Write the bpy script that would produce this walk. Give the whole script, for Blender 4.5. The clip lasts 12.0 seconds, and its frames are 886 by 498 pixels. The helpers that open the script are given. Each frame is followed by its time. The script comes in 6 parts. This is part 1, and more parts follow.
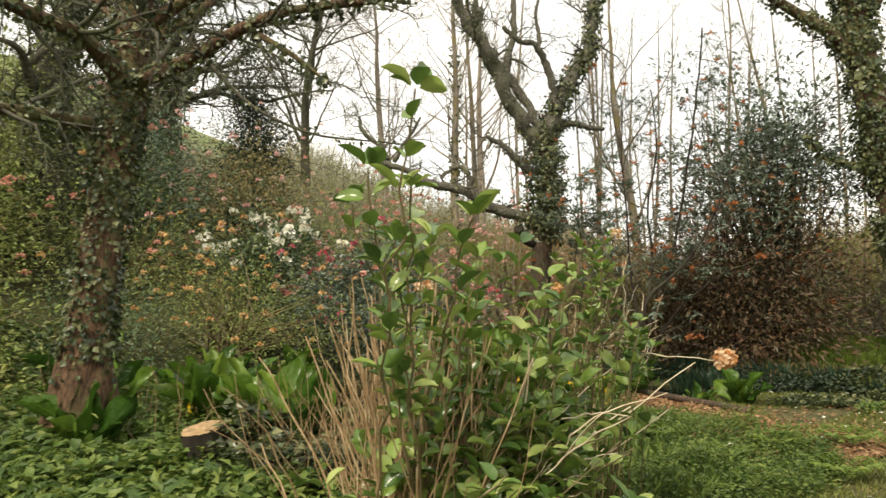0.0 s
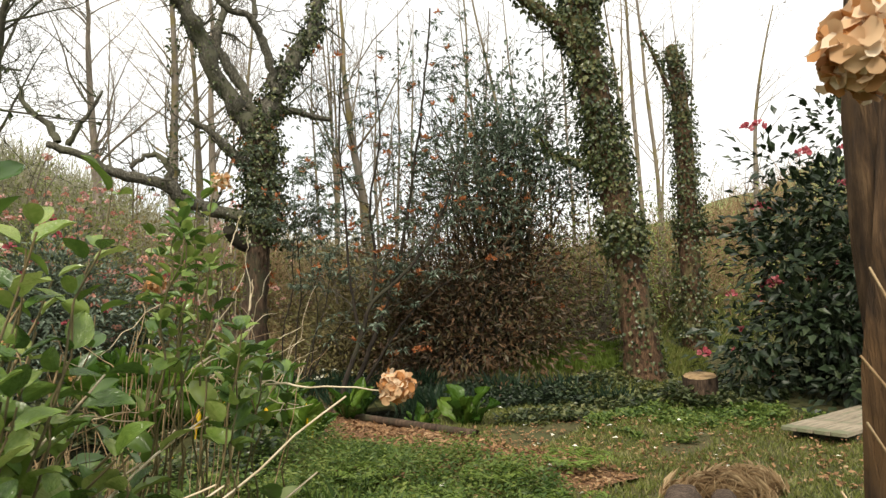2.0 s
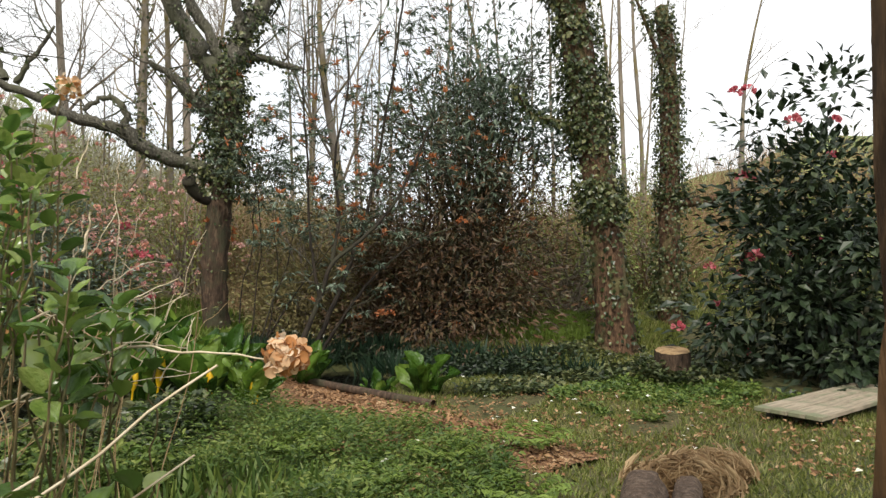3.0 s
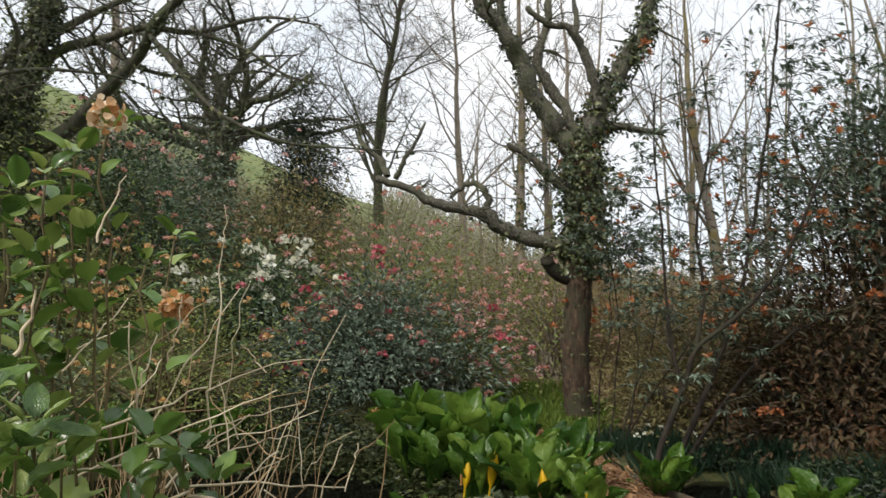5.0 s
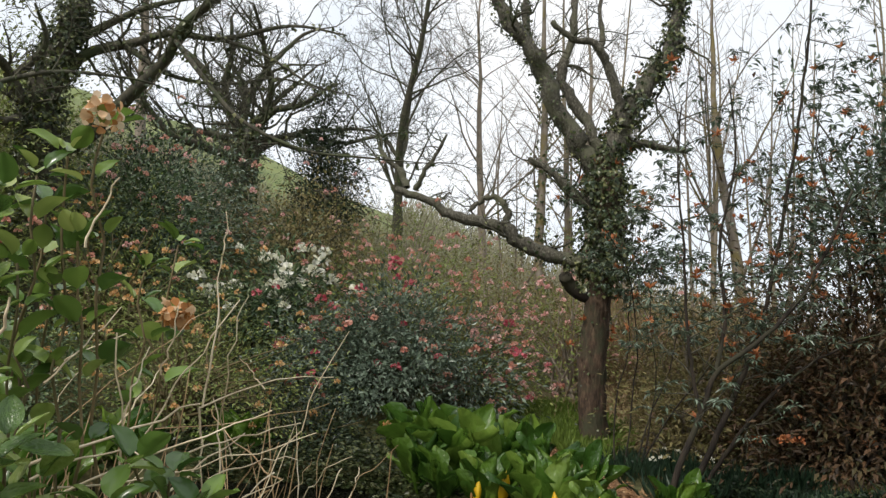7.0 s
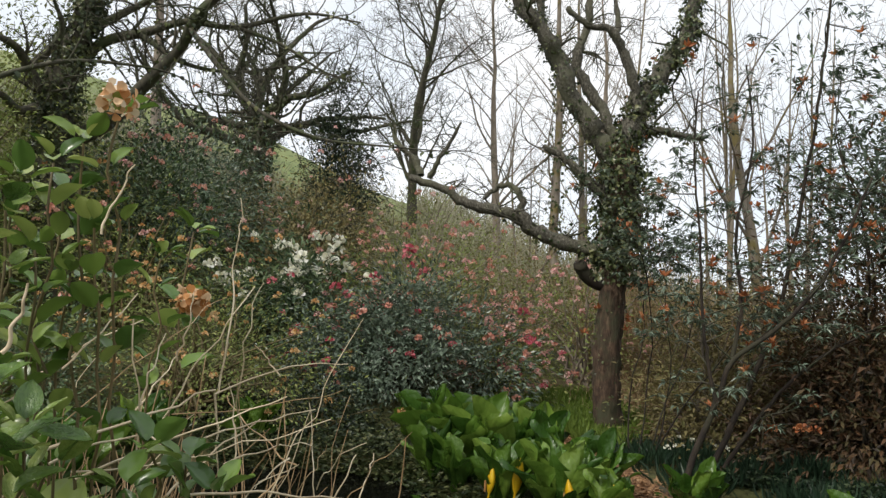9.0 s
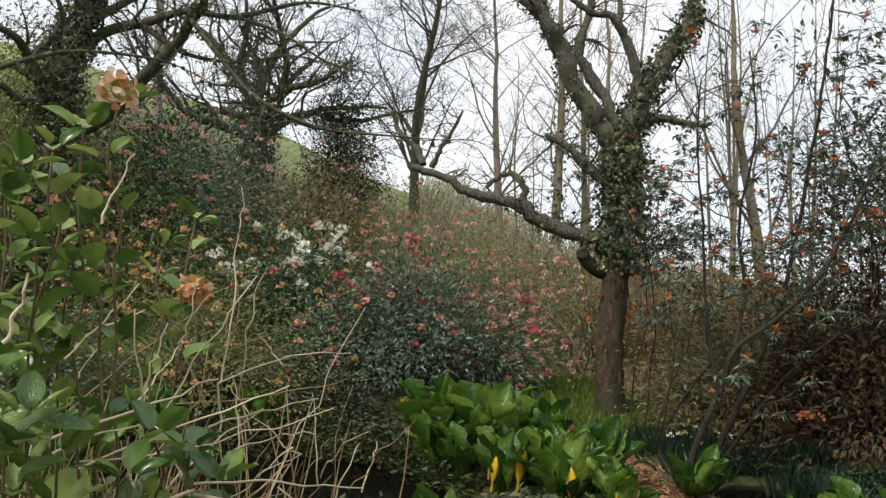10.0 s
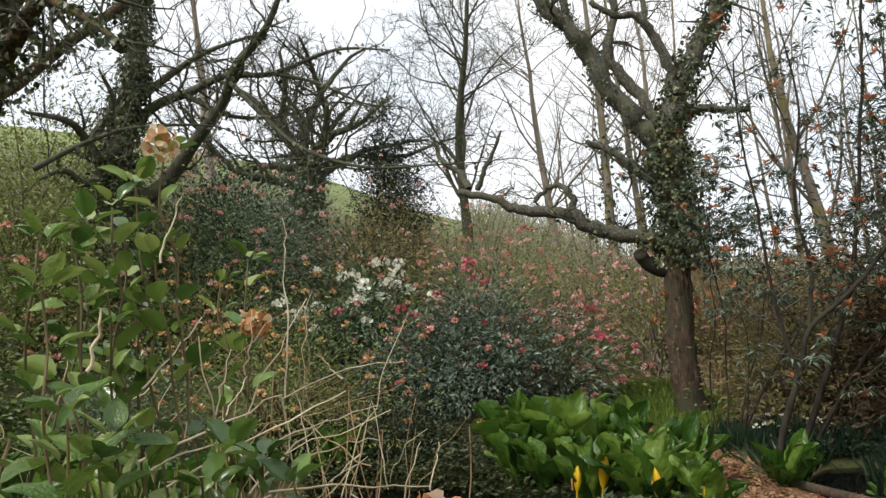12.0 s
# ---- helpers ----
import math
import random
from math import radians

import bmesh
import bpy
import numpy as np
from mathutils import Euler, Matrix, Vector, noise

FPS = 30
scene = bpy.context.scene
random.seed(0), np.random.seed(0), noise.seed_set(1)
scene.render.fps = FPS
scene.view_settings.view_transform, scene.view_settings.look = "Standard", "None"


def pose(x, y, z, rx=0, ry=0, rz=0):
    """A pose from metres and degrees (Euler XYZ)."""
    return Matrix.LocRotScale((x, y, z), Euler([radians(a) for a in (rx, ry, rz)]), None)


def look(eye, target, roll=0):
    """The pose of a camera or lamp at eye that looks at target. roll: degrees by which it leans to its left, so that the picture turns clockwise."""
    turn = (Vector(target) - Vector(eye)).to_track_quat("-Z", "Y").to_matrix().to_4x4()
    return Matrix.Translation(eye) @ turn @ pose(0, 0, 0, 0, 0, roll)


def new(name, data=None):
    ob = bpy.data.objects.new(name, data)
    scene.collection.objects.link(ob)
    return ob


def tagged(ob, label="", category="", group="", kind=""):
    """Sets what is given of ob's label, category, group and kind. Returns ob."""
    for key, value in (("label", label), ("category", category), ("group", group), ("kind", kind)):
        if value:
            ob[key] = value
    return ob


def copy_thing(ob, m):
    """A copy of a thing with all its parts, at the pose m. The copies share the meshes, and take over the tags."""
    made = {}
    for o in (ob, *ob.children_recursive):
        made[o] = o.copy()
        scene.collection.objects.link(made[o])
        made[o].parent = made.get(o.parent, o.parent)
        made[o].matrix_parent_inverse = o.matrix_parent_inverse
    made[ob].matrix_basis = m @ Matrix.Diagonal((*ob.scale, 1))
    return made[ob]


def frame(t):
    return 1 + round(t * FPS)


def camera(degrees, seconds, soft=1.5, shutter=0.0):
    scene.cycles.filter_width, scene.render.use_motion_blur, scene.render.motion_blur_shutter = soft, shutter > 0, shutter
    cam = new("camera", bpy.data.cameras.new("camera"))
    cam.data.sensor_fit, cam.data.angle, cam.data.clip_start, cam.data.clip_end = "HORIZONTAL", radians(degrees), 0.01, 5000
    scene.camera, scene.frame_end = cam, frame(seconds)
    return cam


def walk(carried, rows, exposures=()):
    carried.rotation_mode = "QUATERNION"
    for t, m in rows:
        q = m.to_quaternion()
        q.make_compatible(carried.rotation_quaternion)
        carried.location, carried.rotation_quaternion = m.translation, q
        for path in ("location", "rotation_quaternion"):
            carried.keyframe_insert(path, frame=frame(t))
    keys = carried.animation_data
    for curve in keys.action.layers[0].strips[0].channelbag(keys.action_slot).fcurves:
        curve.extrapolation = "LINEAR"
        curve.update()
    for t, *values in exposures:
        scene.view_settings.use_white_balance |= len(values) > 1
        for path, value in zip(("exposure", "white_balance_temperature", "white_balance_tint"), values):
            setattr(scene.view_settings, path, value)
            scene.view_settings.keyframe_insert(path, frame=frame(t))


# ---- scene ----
# ---- camera and walk ----
cam = camera(62.0, 12.0, soft=1.4, shutter=0.18)
PATH = [
    (0, 0.190, 0.030, 1.604, 2.46, 12.00, -0.18),
    (0.5, 0.250, 0.385, 1.612, 2.76, 6.35, -0.65),
    (1, 0.439, 0.910, 1.626, 1.98, 1.38, -0.69),
    (1.5, 0.644, 1.581, 1.496, 1.29, -6.60, 0.71),
    (2, 0.766, 1.944, 1.470, 3.47, -6.64, -1.36),
    (2.5, 0.912, 2.170, 1.462, 3.70, -7.13, 0.94),
    (2.7, 0.964, 2.283, 1.416, 0.82, -8.12, 0.59),
    (4.3, 1.355, 3.160, 1.481, 1.65, 4.45, 1.72),
    (4.5, 1.382, 3.300, 1.463, 3.78, 10.65, 0.14),
    (5, 1.432, 3.562, 1.473, 6.56, 22.28, 0.92),
    (5.5, 1.420, 3.631, 1.491, 9.29, 25.55, 2.42),
    (6, 1.417, 3.650, 1.492, 8.32, 24.34, 3.84),
    (6.5, 1.415, 3.652, 1.491, 8.12, 23.76, 3.23),
    (7, 1.410, 3.656, 1.492, 7.48, 23.78, 2.87),
    (9, 1.408, 3.660, 1.490, 6.51, 24.84, 3.01),
    (9.5, 1.411, 3.660, 1.488, 6.07, 24.79, 2.62),
    (10, 1.406, 3.667, 1.488, 5.68, 25.00, 2.72),
    (10.5, 1.403, 3.671, 1.488, 5.47, 25.00, 1.75),
    (11, 1.414, 3.670, 1.475, 5.63, 24.78, 0.79),
    (11.5, 1.451, 3.652, 1.453, 6.26, 28.25, -1.24),
    (12, 1.505, 3.611, 1.420, 7.84, 29.61, -4.40),
]


def row_pose(x, y, z, pitch, yaw, roll):
    return pose(x, y, z, 90 + pitch, 0, yaw) @ pose(0, 0, 0, 0, 0, roll)


walk(cam, [(r[0], row_pose(*r[1:])) for r in PATH],
     [(0.0, 0.66, 7500, 9), (1.5, 0.58, 7300, 9), (2.7, 0.5, 6800, 10), (4.3, 0.32, 6500, 10), (5.0, 0.2, 6500, 10), (10.5, 0.18, 6500, 10), (12.0, 0.3, 6500, 10)])

# ---- overcast daylight ----
SUN_EL, SUN_AZ = 48.0, 200.0
world = bpy.data.worlds.new("overcast_sky")
scene.world = world
world.use_nodes = True
wn, wl = world.node_tree.nodes, world.node_tree.links
bg = wn["Background"]
sky = wn.new("ShaderNodeTexSky")
sky.sky_type, sky.sun_disc = 'NISHITA', False
sky.sun_elevation, sky.sun_rotation = radians(SUN_EL), radians(SUN_AZ)
sky.air_density, sky.dust_density = 1.0, 3.0
cloud = wn.new("ShaderNodeTexNoise")
cloud.inputs["Scale"].default_value, cloud.inputs["Detail"].default_value = 2.2, 6.0
cramp = wn.new("ShaderNodeValToRGB")
cramp.color_ramp.elements[0].position, cramp.color_ramp.elements[1].position = 0.3, 0.62
cramp.color_ramp.elements[0].color = (8.6, 9.4, 10.4, 1)
cramp.color_ramp.elements[1].color = (12.2, 12.2, 12.2, 1)
wl.new(cloud.outputs["Fac"], cramp.inputs["Fac"])
smix = wn.new("ShaderNodeMix")
smix.data_type = 'RGBA'
smix.inputs["Factor"].default_value = 0.8
wl.new(sky.outputs["Color"], smix.inputs["A"])
wl.new(cramp.outputs["Color"], smix.inputs["B"])
wl.new(smix.outputs["Result"], bg.inputs["Color"])
bg.inputs["Strength"].default_value = 0.098
sun_data = bpy.data.lights.new("sun", 'SUN')
sun_data.energy, sun_data.angle, sun_data.color = 2.3, radians(11), (1.0, 0.95, 0.87)
sun = new("sun", sun_data)
az = radians(SUN_AZ)
sun.matrix_world = look((0, 0, 0), (-math.sin(az) * math.cos(radians(SUN_EL)), -math.cos(az) * math.cos(radians(SUN_EL)), -math.sin(radians(SUN_EL))))

# ---- materials ----


def base_mat(name, rough=0.8):
    m = bpy.data.materials.new(name)
    m.use_nodes = True
    n, l = m.node_tree.nodes, m.node_tree.links
    b = n["Principled BSDF"]
    b.inputs["Roughness"].default_value = rough
    b.inputs["Specular IOR Level"].default_value = 0.4
    return m, n, l, b


def ramp(n, stops):
    r = n.new("ShaderNodeValToRGB")
    e = r.color_ramp.elements
    while len(e) < len(stops):
        e.new(0.5)
    for k, (p, c) in enumerate(stops):
        e[k].position, e[k].color = p, (*c, 1)
    return r


def noise_tex(n, l, scale, detail=4.0, rough=0.6, stretch=None):
    t = n.new("ShaderNodeTexNoise")
    t.inputs["Scale"].default_value, t.inputs["Detail"].default_value, t.inputs["Roughness"].default_value = scale, detail, rough
    co = n.new("ShaderNodeTexCoord")
    if stretch:
        mp = n.new("ShaderNodeMapping")
        mp.inputs["Scale"].default_value = stretch
        l.new(co.outputs["Object"], mp.inputs["Vector"])
        l.new(mp.outputs["Vector"], t.inputs["Vector"])
    else:
        l.new(co.outputs["Object"], t.inputs["Vector"])
    return t


def leaf_mat(name, colours, rough=0.42, trans=0.25, quilt=0.0):
    """Leaves: colour varies from leaf to leaf and over each plant."""
    m, n, l, b = base_mat(name, rough)
    g = n.new("ShaderNodeNewGeometry")
    oi = n.new("ShaderNodeObjectInfo")
    t = noise_tex(n, l, 1.7, 2.0)
    a = n.new("ShaderNodeMath")
    a.operation = 'ADD'
    l.new(g.outputs["Random Per Island"], a.inputs[0])
    l.new(oi.outputs["Random"], a.inputs[1])
    f = n.new("ShaderNodeMath")
    f.operation = 'FRACT'
    l.new(a.outputs[0], f.inputs[0])
    mx = n.new("ShaderNodeMath")
    mx.operation = 'MULTIPLY_ADD'
    l.new(f.outputs[0], mx.inputs[0])
    mx.inputs[1].default_value = 0.75
    s = n.new("ShaderNodeMath")
    s.operation = 'MULTIPLY_ADD'
    l.new(t.outputs["Fac"], s.inputs[0])
    s.inputs[1].default_value, s.inputs[2].default_value = 0.9, -0.3
    l.new(s.outputs[0], mx.inputs[2])
    k = len(colours)
    r = ramp(n, [(i / max(1, k - 1), c) for i, c in enumerate(colours)])
    l.new(mx.outputs[0], r.inputs["Fac"])
    l.new(r.outputs["Color"], b.inputs["Base Color"])
    if quilt:
        # raised panels between the veins of a broad leaf
        wv = noise_tex(n, l, 11.0, 3.0, 0.5, (1.4, 0.7, 1))
        bp = n.new("ShaderNodeBump")
        bp.inputs["Strength"].default_value, bp.inputs["Distance"].default_value = quilt, 0.03
        l.new(wv.outputs["Fac"], bp.inputs["Height"])
        l.new(bp.outputs["Normal"], b.inputs["Normal"])
    tr = n.new("ShaderNodeBsdfTranslucent")
    l.new(r.outputs["Color"], tr.inputs["Color"])
    ms = n.new("ShaderNodeMixShader")
    ms.inputs["Fac"].default_value = trans
    l.new(b.outputs[0], ms.inputs[1])
    l.new(tr.outputs[0], ms.inputs[2])
    l.new(ms.outputs[0], n["Material Output"].inputs["Surface"])
    return m


def bark_mat(name, colours, scale=9.0, stretch=(1, 1, 0.25), bump=0.6, moss=None, rough=0.9):
    m, n, l, b = base_mat(name, rough)
    t = noise_tex(n, l, scale, 6.0, 0.65, stretch)
    k = len(colours)
    r = ramp(n, [(0.3 + 0.45 * i / max(1, k - 1), c) for i, c in enumerate(colours)])
    l.new(t.outputs["Fac"], r.inputs["Fac"])
    out = r.outputs["Color"]
    if moss:
        t2 = noise_tex(n, l, 2.2, 5.0)
        r2 = ramp(n, [(0.48, (0, 0, 0)), (0.62, (1, 1, 1))])
        l.new(t2.outputs["Fac"], r2.inputs["Fac"])
        mx = n.new("ShaderNodeMix")
        mx.data_type = 'RGBA'
        l.new(r2.outputs["Color"], mx.inputs["Factor"])
        l.new(out, mx.inputs["A"])
        mx.inputs["B"].default_value = (*moss, 1)
        out = mx.outputs["Result"]
    l.new(out, b.inputs["Base Color"])
    bp = n.new("ShaderNodeBump")
    bp.inputs["Strength"].default_value, bp.inputs["Distance"].default_value = bump, 0.03
    l.new(t.outputs["Fac"], bp.inputs["Height"])
    l.new(bp.outputs["Normal"], b.inputs["Normal"])
    return m


M_OAK = bark_mat("oak_bark", [(0.0198, 0.0136, 0.00862), (0.0708, 0.0447, 0.028), (0.177, 0.118, 0.0755)], 24, (1, 1, 0.22), 1.0, moss=(0.05, 0.05, 0.026))
M_BROWN = bark_mat("brown_bark", [(0.0273, 0.0156, 0.00936), (0.101, 0.0562, 0.0296), (0.234, 0.14, 0.078)], 34, (1, 1, 0.3), 1.0, moss=(0.13, 0.12, 0.05))
M_DARK = bark_mat("dark_bark", [(0.026, 0.024, 0.018), (0.072, 0.066, 0.046), (0.13, 0.12, 0.08)], 12, moss=(0.055, 0.068, 0.028))
M_BLACK = bark_mat("rhododendron_bark", [(0.008, 0.006, 0.0045), (0.025, 0.018, 0.012), (0.055, 0.04, 0.027)], 14, moss=(0.032, 0.03, 0.016))
M_LIMB = bark_mat("lichened_oak_limb", [(0.022, 0.02, 0.015), (0.1, 0.092, 0.07), (0.27, 0.255, 0.2)], 34, (1, 1, 0.6), 1.0, moss=(0.1, 0.1, 0.062))
M_TWIG = bark_mat("grey_twig", [(0.13, 0.108, 0.0832), (0.247, 0.208, 0.163), (0.364, 0.305, 0.234)], 8)
# grey-brown twigs, lightened so that the colour carries the distance haze
M_SCRUB = bark_mat("hazed_scrub_twig", [(0.17, 0.16, 0.105), (0.3, 0.285, 0.19), (0.42, 0.4, 0.27)], 8)
M_RUSSET = bark_mat("russet_twig", [(0.143, 0.0935, 0.0495), (0.286, 0.193, 0.099), (0.396, 0.286, 0.165)], 8)
M_TRUNK = bark_mat("ridged_bark", [(0.022, 0.014, 0.009), (0.1, 0.055, 0.026), (0.27, 0.16, 0.08)], 30, (1, 1, 0.16), 1.0, moss=(0.19, 0.1, 0.04))
M_LOG = bark_mat("log_bark", [(0.03, 0.02, 0.013), (0.1, 0.065, 0.042), (0.2, 0.15, 0.11)], 30, (1, 1, 1), 1.0)
# lighter than the bark itself: haze over far stems is mixed into the tones
M_SAPLING = bark_mat("sapling_bark", [(0.09, 0.075, 0.06), (0.2, 0.17, 0.135), (0.3, 0.26, 0.2)], 6, moss=(0.16, 0.13, 0.05))
M_CANE = bark_mat("dry_cane", [(0.15, 0.085, 0.04), (0.37, 0.25, 0.13), (0.72, 0.58, 0.38)], 9, (1, 1, 0.6), 0.3, rough=0.65)
M_PALECANE = bark_mat("bleached_cane", [(0.36, 0.27, 0.17), (0.62, 0.52, 0.36), (0.84, 0.76, 0.6)], 9, (1, 1, 0.6), 0.3, rough=0.65)
M_STEM = bark_mat("green_stem", [(0.07, 0.07, 0.025), (0.13, 0.1, 0.045), (0.2, 0.15, 0.07)], 8, rough=0.6)
M_CUT = bark_mat("fresh_cut_wood", [(0.2, 0.06, 0.014), (0.5, 0.19, 0.045), (0.68, 0.33, 0.11)], 14, (1, 1, 1), 0.3, rough=0.75)
M_CUTTAN = bark_mat("weathered_cut_wood", [(0.16, 0.1, 0.05), (0.33, 0.22, 0.11), (0.46, 0.33, 0.18)], 20, (1, 1, 1), 0.3)
M_BOARD = bark_mat("weathered_board", [(0.17, 0.14, 0.1), (0.3, 0.25, 0.18), (0.42, 0.36, 0.27)], 10, (0.3, 3, 1), 0.4, moss=(0.16, 0.17, 0.1))
M_STRAW = leaf_mat("dry_straw", [(0.2, 0.12, 0.06), (0.36, 0.25, 0.13), (0.5, 0.38, 0.22)], 0.8, 0.1)
# last stop: olive leaves, with leaf highlights put into the colour too
M_IVY = leaf_mat("ivy_leaf", [(0.011, 0.02, 0.008), (0.034, 0.052, 0.018), (0.08, 0.1, 0.036), (0.19, 0.19, 0.08)], 0.34, 0.15)
M_RHODO = leaf_mat("rhododendron_leaf", [(0.0225, 0.045, 0.0244), (0.0525, 0.09, 0.0413), (0.103, 0.16, 0.0656), (0.188, 0.225, 0.112)], 0.35, 0.12)
M_CAMELLIA = leaf_mat("camellia_leaf", [(0.006, 0.012, 0.006), (0.0135, 0.0255, 0.0105), (0.0263, 0.045, 0.0188), (0.0525, 0.0713, 0.03)], 0.45, 0.08)
M_BLUELEAF = leaf_mat("grey_green_leaf", [(0.0362, 0.0544, 0.0362), (0.0725, 0.103, 0.0664), (0.145, 0.194, 0.133), (0.241, 0.301, 0.229)], 0.33, 0.14)
M_BROWNLEAF = leaf_mat("bronze_leaf", [(0.0216, 0.0173, 0.0108), (0.066, 0.041, 0.022), (0.13, 0.07, 0.034), (0.06, 0.062, 0.026), (0.15, 0.078, 0.036)], 0.5, 0.18)
M_DRYLEAF = leaf_mat("dry_thicket_leaf", [(0.085, 0.07, 0.03), (0.17, 0.14, 0.058), (0.27, 0.225, 0.095), (0.17, 0.19, 0.065)], 0.6, 0.25)
M_OLIVE = leaf_mat("olive_leaf", [(0.0739, 0.0712, 0.0247), (0.148, 0.155, 0.0428), (0.197, 0.267, 0.0666), (0.355, 0.356, 0.114)], 0.5, 0.25)
M_HYD = leaf_mat("hydrangea_leaf", [(0.03, 0.07, 0.016), (0.085, 0.16, 0.032), (0.17, 0.26, 0.05), (0.34, 0.4, 0.12)], 0.25, 0.24, 0.35)
M_HYD.node_tree.nodes["Principled BSDF"].inputs["Specular IOR Level"].default_value = 0.6
M_SKUNK = leaf_mat("skunk_cabbage_leaf", [(0.016, 0.042, 0.008), (0.042, 0.1, 0.014), (0.09, 0.17, 0.022), (0.17, 0.25, 0.042)], 0.26, 0.25, 0.9)
M_GRASS = leaf_mat("grass_blade", [(0.06, 0.085, 0.018), (0.13, 0.16, 0.034), (0.21, 0.235, 0.058), (0.34, 0.3, 0.14)], 0.5, 0.3)
M_HERB = leaf_mat("herb_leaf", [(0.0256, 0.0547, 0.0107), (0.0616, 0.114, 0.02), (0.123, 0.183, 0.0357), (0.206, 0.246, 0.0571)], 0.5, 0.3)
M_FERN = leaf_mat("fern_frond", [(0.08, 0.13, 0.02), (0.14, 0.21, 0.035), (0.22, 0.3, 0.06)], 0.5, 0.35)
# leaf colour kept very dark: holds the shade of the shrubs overhead
M_DAFF = leaf_mat("daffodil_leaf", [(0.01, 0.024, 0.013), (0.02, 0.045, 0.023), (0.045, 0.08, 0.042)], 0.45, 0.25)
M_RED = leaf_mat("red_petal", [(0.34, 0.04, 0.06), (0.5, 0.1, 0.13), (0.66, 0.24, 0.25)], 0.5, 0.3)
M_CORAL = leaf_mat("coral_petal", [(0.42, 0.15, 0.11), (0.6, 0.28, 0.2), (0.72, 0.45, 0.36)], 0.5, 0.3)
M_PINK = leaf_mat("pink_petal", [(0.55, 0.2, 0.2), (0.72, 0.42, 0.38), (0.8, 0.62, 0.55)], 0.5, 0.3)
M_WHITE = leaf_mat("cream_petal", [(0.8, 0.77, 0.54), (0.84, 0.83, 0.7), (0.85, 0.84, 0.78)], 0.5, 0.25)
M_ORANGE = leaf_mat("russet_leaf", [(0.3, 0.085, 0.03), (0.42, 0.15, 0.055), (0.5, 0.25, 0.11)], 0.5, 0.3)
M_AMBER = leaf_mat("amber_petal", [(0.5, 0.23, 0.07), (0.62, 0.36, 0.14), (0.66, 0.5, 0.28)], 0.5, 0.3)
M_DEAD = leaf_mat("dry_flower", [(0.24, 0.09, 0.025), (0.52, 0.24, 0.08), (0.72, 0.5, 0.3), (0.84, 0.74, 0.58)], 0.75, 0.3)
M_YELLOW = leaf_mat("yellow_spathe", [(0.72, 0.42, 0.01), (0.85, 0.58, 0.02)], 0.4, 0.25)
M_LITTER = leaf_mat("leaf_litter", [(0.09, 0.045, 0.02), (0.19, 0.1, 0.045), (0.3, 0.17, 0.08), (0.4, 0.27, 0.15)], 0.85, 0.05)

M_GROUND, n, l, b = base_mat("woodland_ground", 0.95)
t1 = noise_tex(n, l, 0.55, 6.0, 0.65)
t2 = noise_tex(n, l, 14.0, 6.0, 0.7)
r1 = ramp(n, [(0.3, (0.035, 0.045, 0.014)), (0.44, (0.07, 0.078, 0.024)), (0.56, (0.1, 0.09, 0.034)), (0.7, (0.12, 0.083, 0.045))])
r2 = ramp(n, [(0.3, (0.45, 0.45, 0.42)), (0.7, (1.25, 1.25, 1.2))])
l.new(t1.outputs["Fac"], r1.inputs["Fac"])
l.new(t2.outputs["Fac"], r2.inputs["Fac"])
mm = n.new("ShaderNodeMix")
mm.data_type, mm.blend_type = 'RGBA', 'MULTIPLY'
mm.inputs["Factor"].default_value = 1.0
l.new(r1.outputs["Color"], mm.inputs["A"])
l.new(r2.outputs["Color"], mm.inputs["B"])
l.new(mm.outputs["Result"], b.inputs["Base Color"])
bp = n.new("ShaderNodeBump")
bp.inputs["Strength"].default_value, bp.inputs["Distance"].default_value = 0.8, 0.05
l.new(t2.outputs["Fac"], bp.inputs["Height"])
l.new(bp.outputs["Normal"], b.inputs["Normal"])

M_FIELD, n, l, b = base_mat("hill_pasture", 0.95)
t1 = noise_tex(n, l, 0.09, 8.0, 0.7)
r1 = ramp(n, [(0.34, (0.095, 0.12, 0.042)), (0.5, (0.145, 0.18, 0.06)), (0.64, (0.21, 0.23, 0.09))])
l.new(t1.outputs["Fac"], r1.inputs["Fac"])
l.new(r1.outputs["Color"], b.inputs["Base Color"])

M_CHIPBED, n, l, b = base_mat("bark_chip_bed", 0.95)
t1 = noise_tex(n, l, 30.0, 6.0, 0.7)
r1 = ramp(n, [(0.32, (0.07, 0.035, 0.018)), (0.52, (0.2, 0.105, 0.05)), (0.7, (0.33, 0.2, 0.11))])
l.new(t1.outputs["Fac"], r1.inputs["Fac"])
l.new(r1.outputs["Color"], b.inputs["Base Color"])
bp = n.new("ShaderNodeBump")
bp.inputs["Strength"].default_value, bp.inputs["Distance"].default_value = 0.9, 0.03
l.new(t1.outputs["Fac"], bp.inputs["Height"])
l.new(bp.outputs["Normal"], b.inputs["Normal"])

M_WATER, n, l, b = base_mat("pond_water", 0.06)
b.inputs["Specular IOR Level"].default_value = 0.1
b.inputs["Base Color"].default_value = (0.005, 0.005, 0.004, 1)
t1 = noise_tex(n, l, 7.0, 3.0)
bp = n.new("ShaderNodeBump")
bp.inputs["Strength"].default_value, bp.inputs["Distance"].default_value = 0.02, 0.02
l.new(t1.outputs["Fac"], bp.inputs["Height"])
l.new(bp.outputs["Normal"], b.inputs["Normal"])

# ---- mesh helpers ----


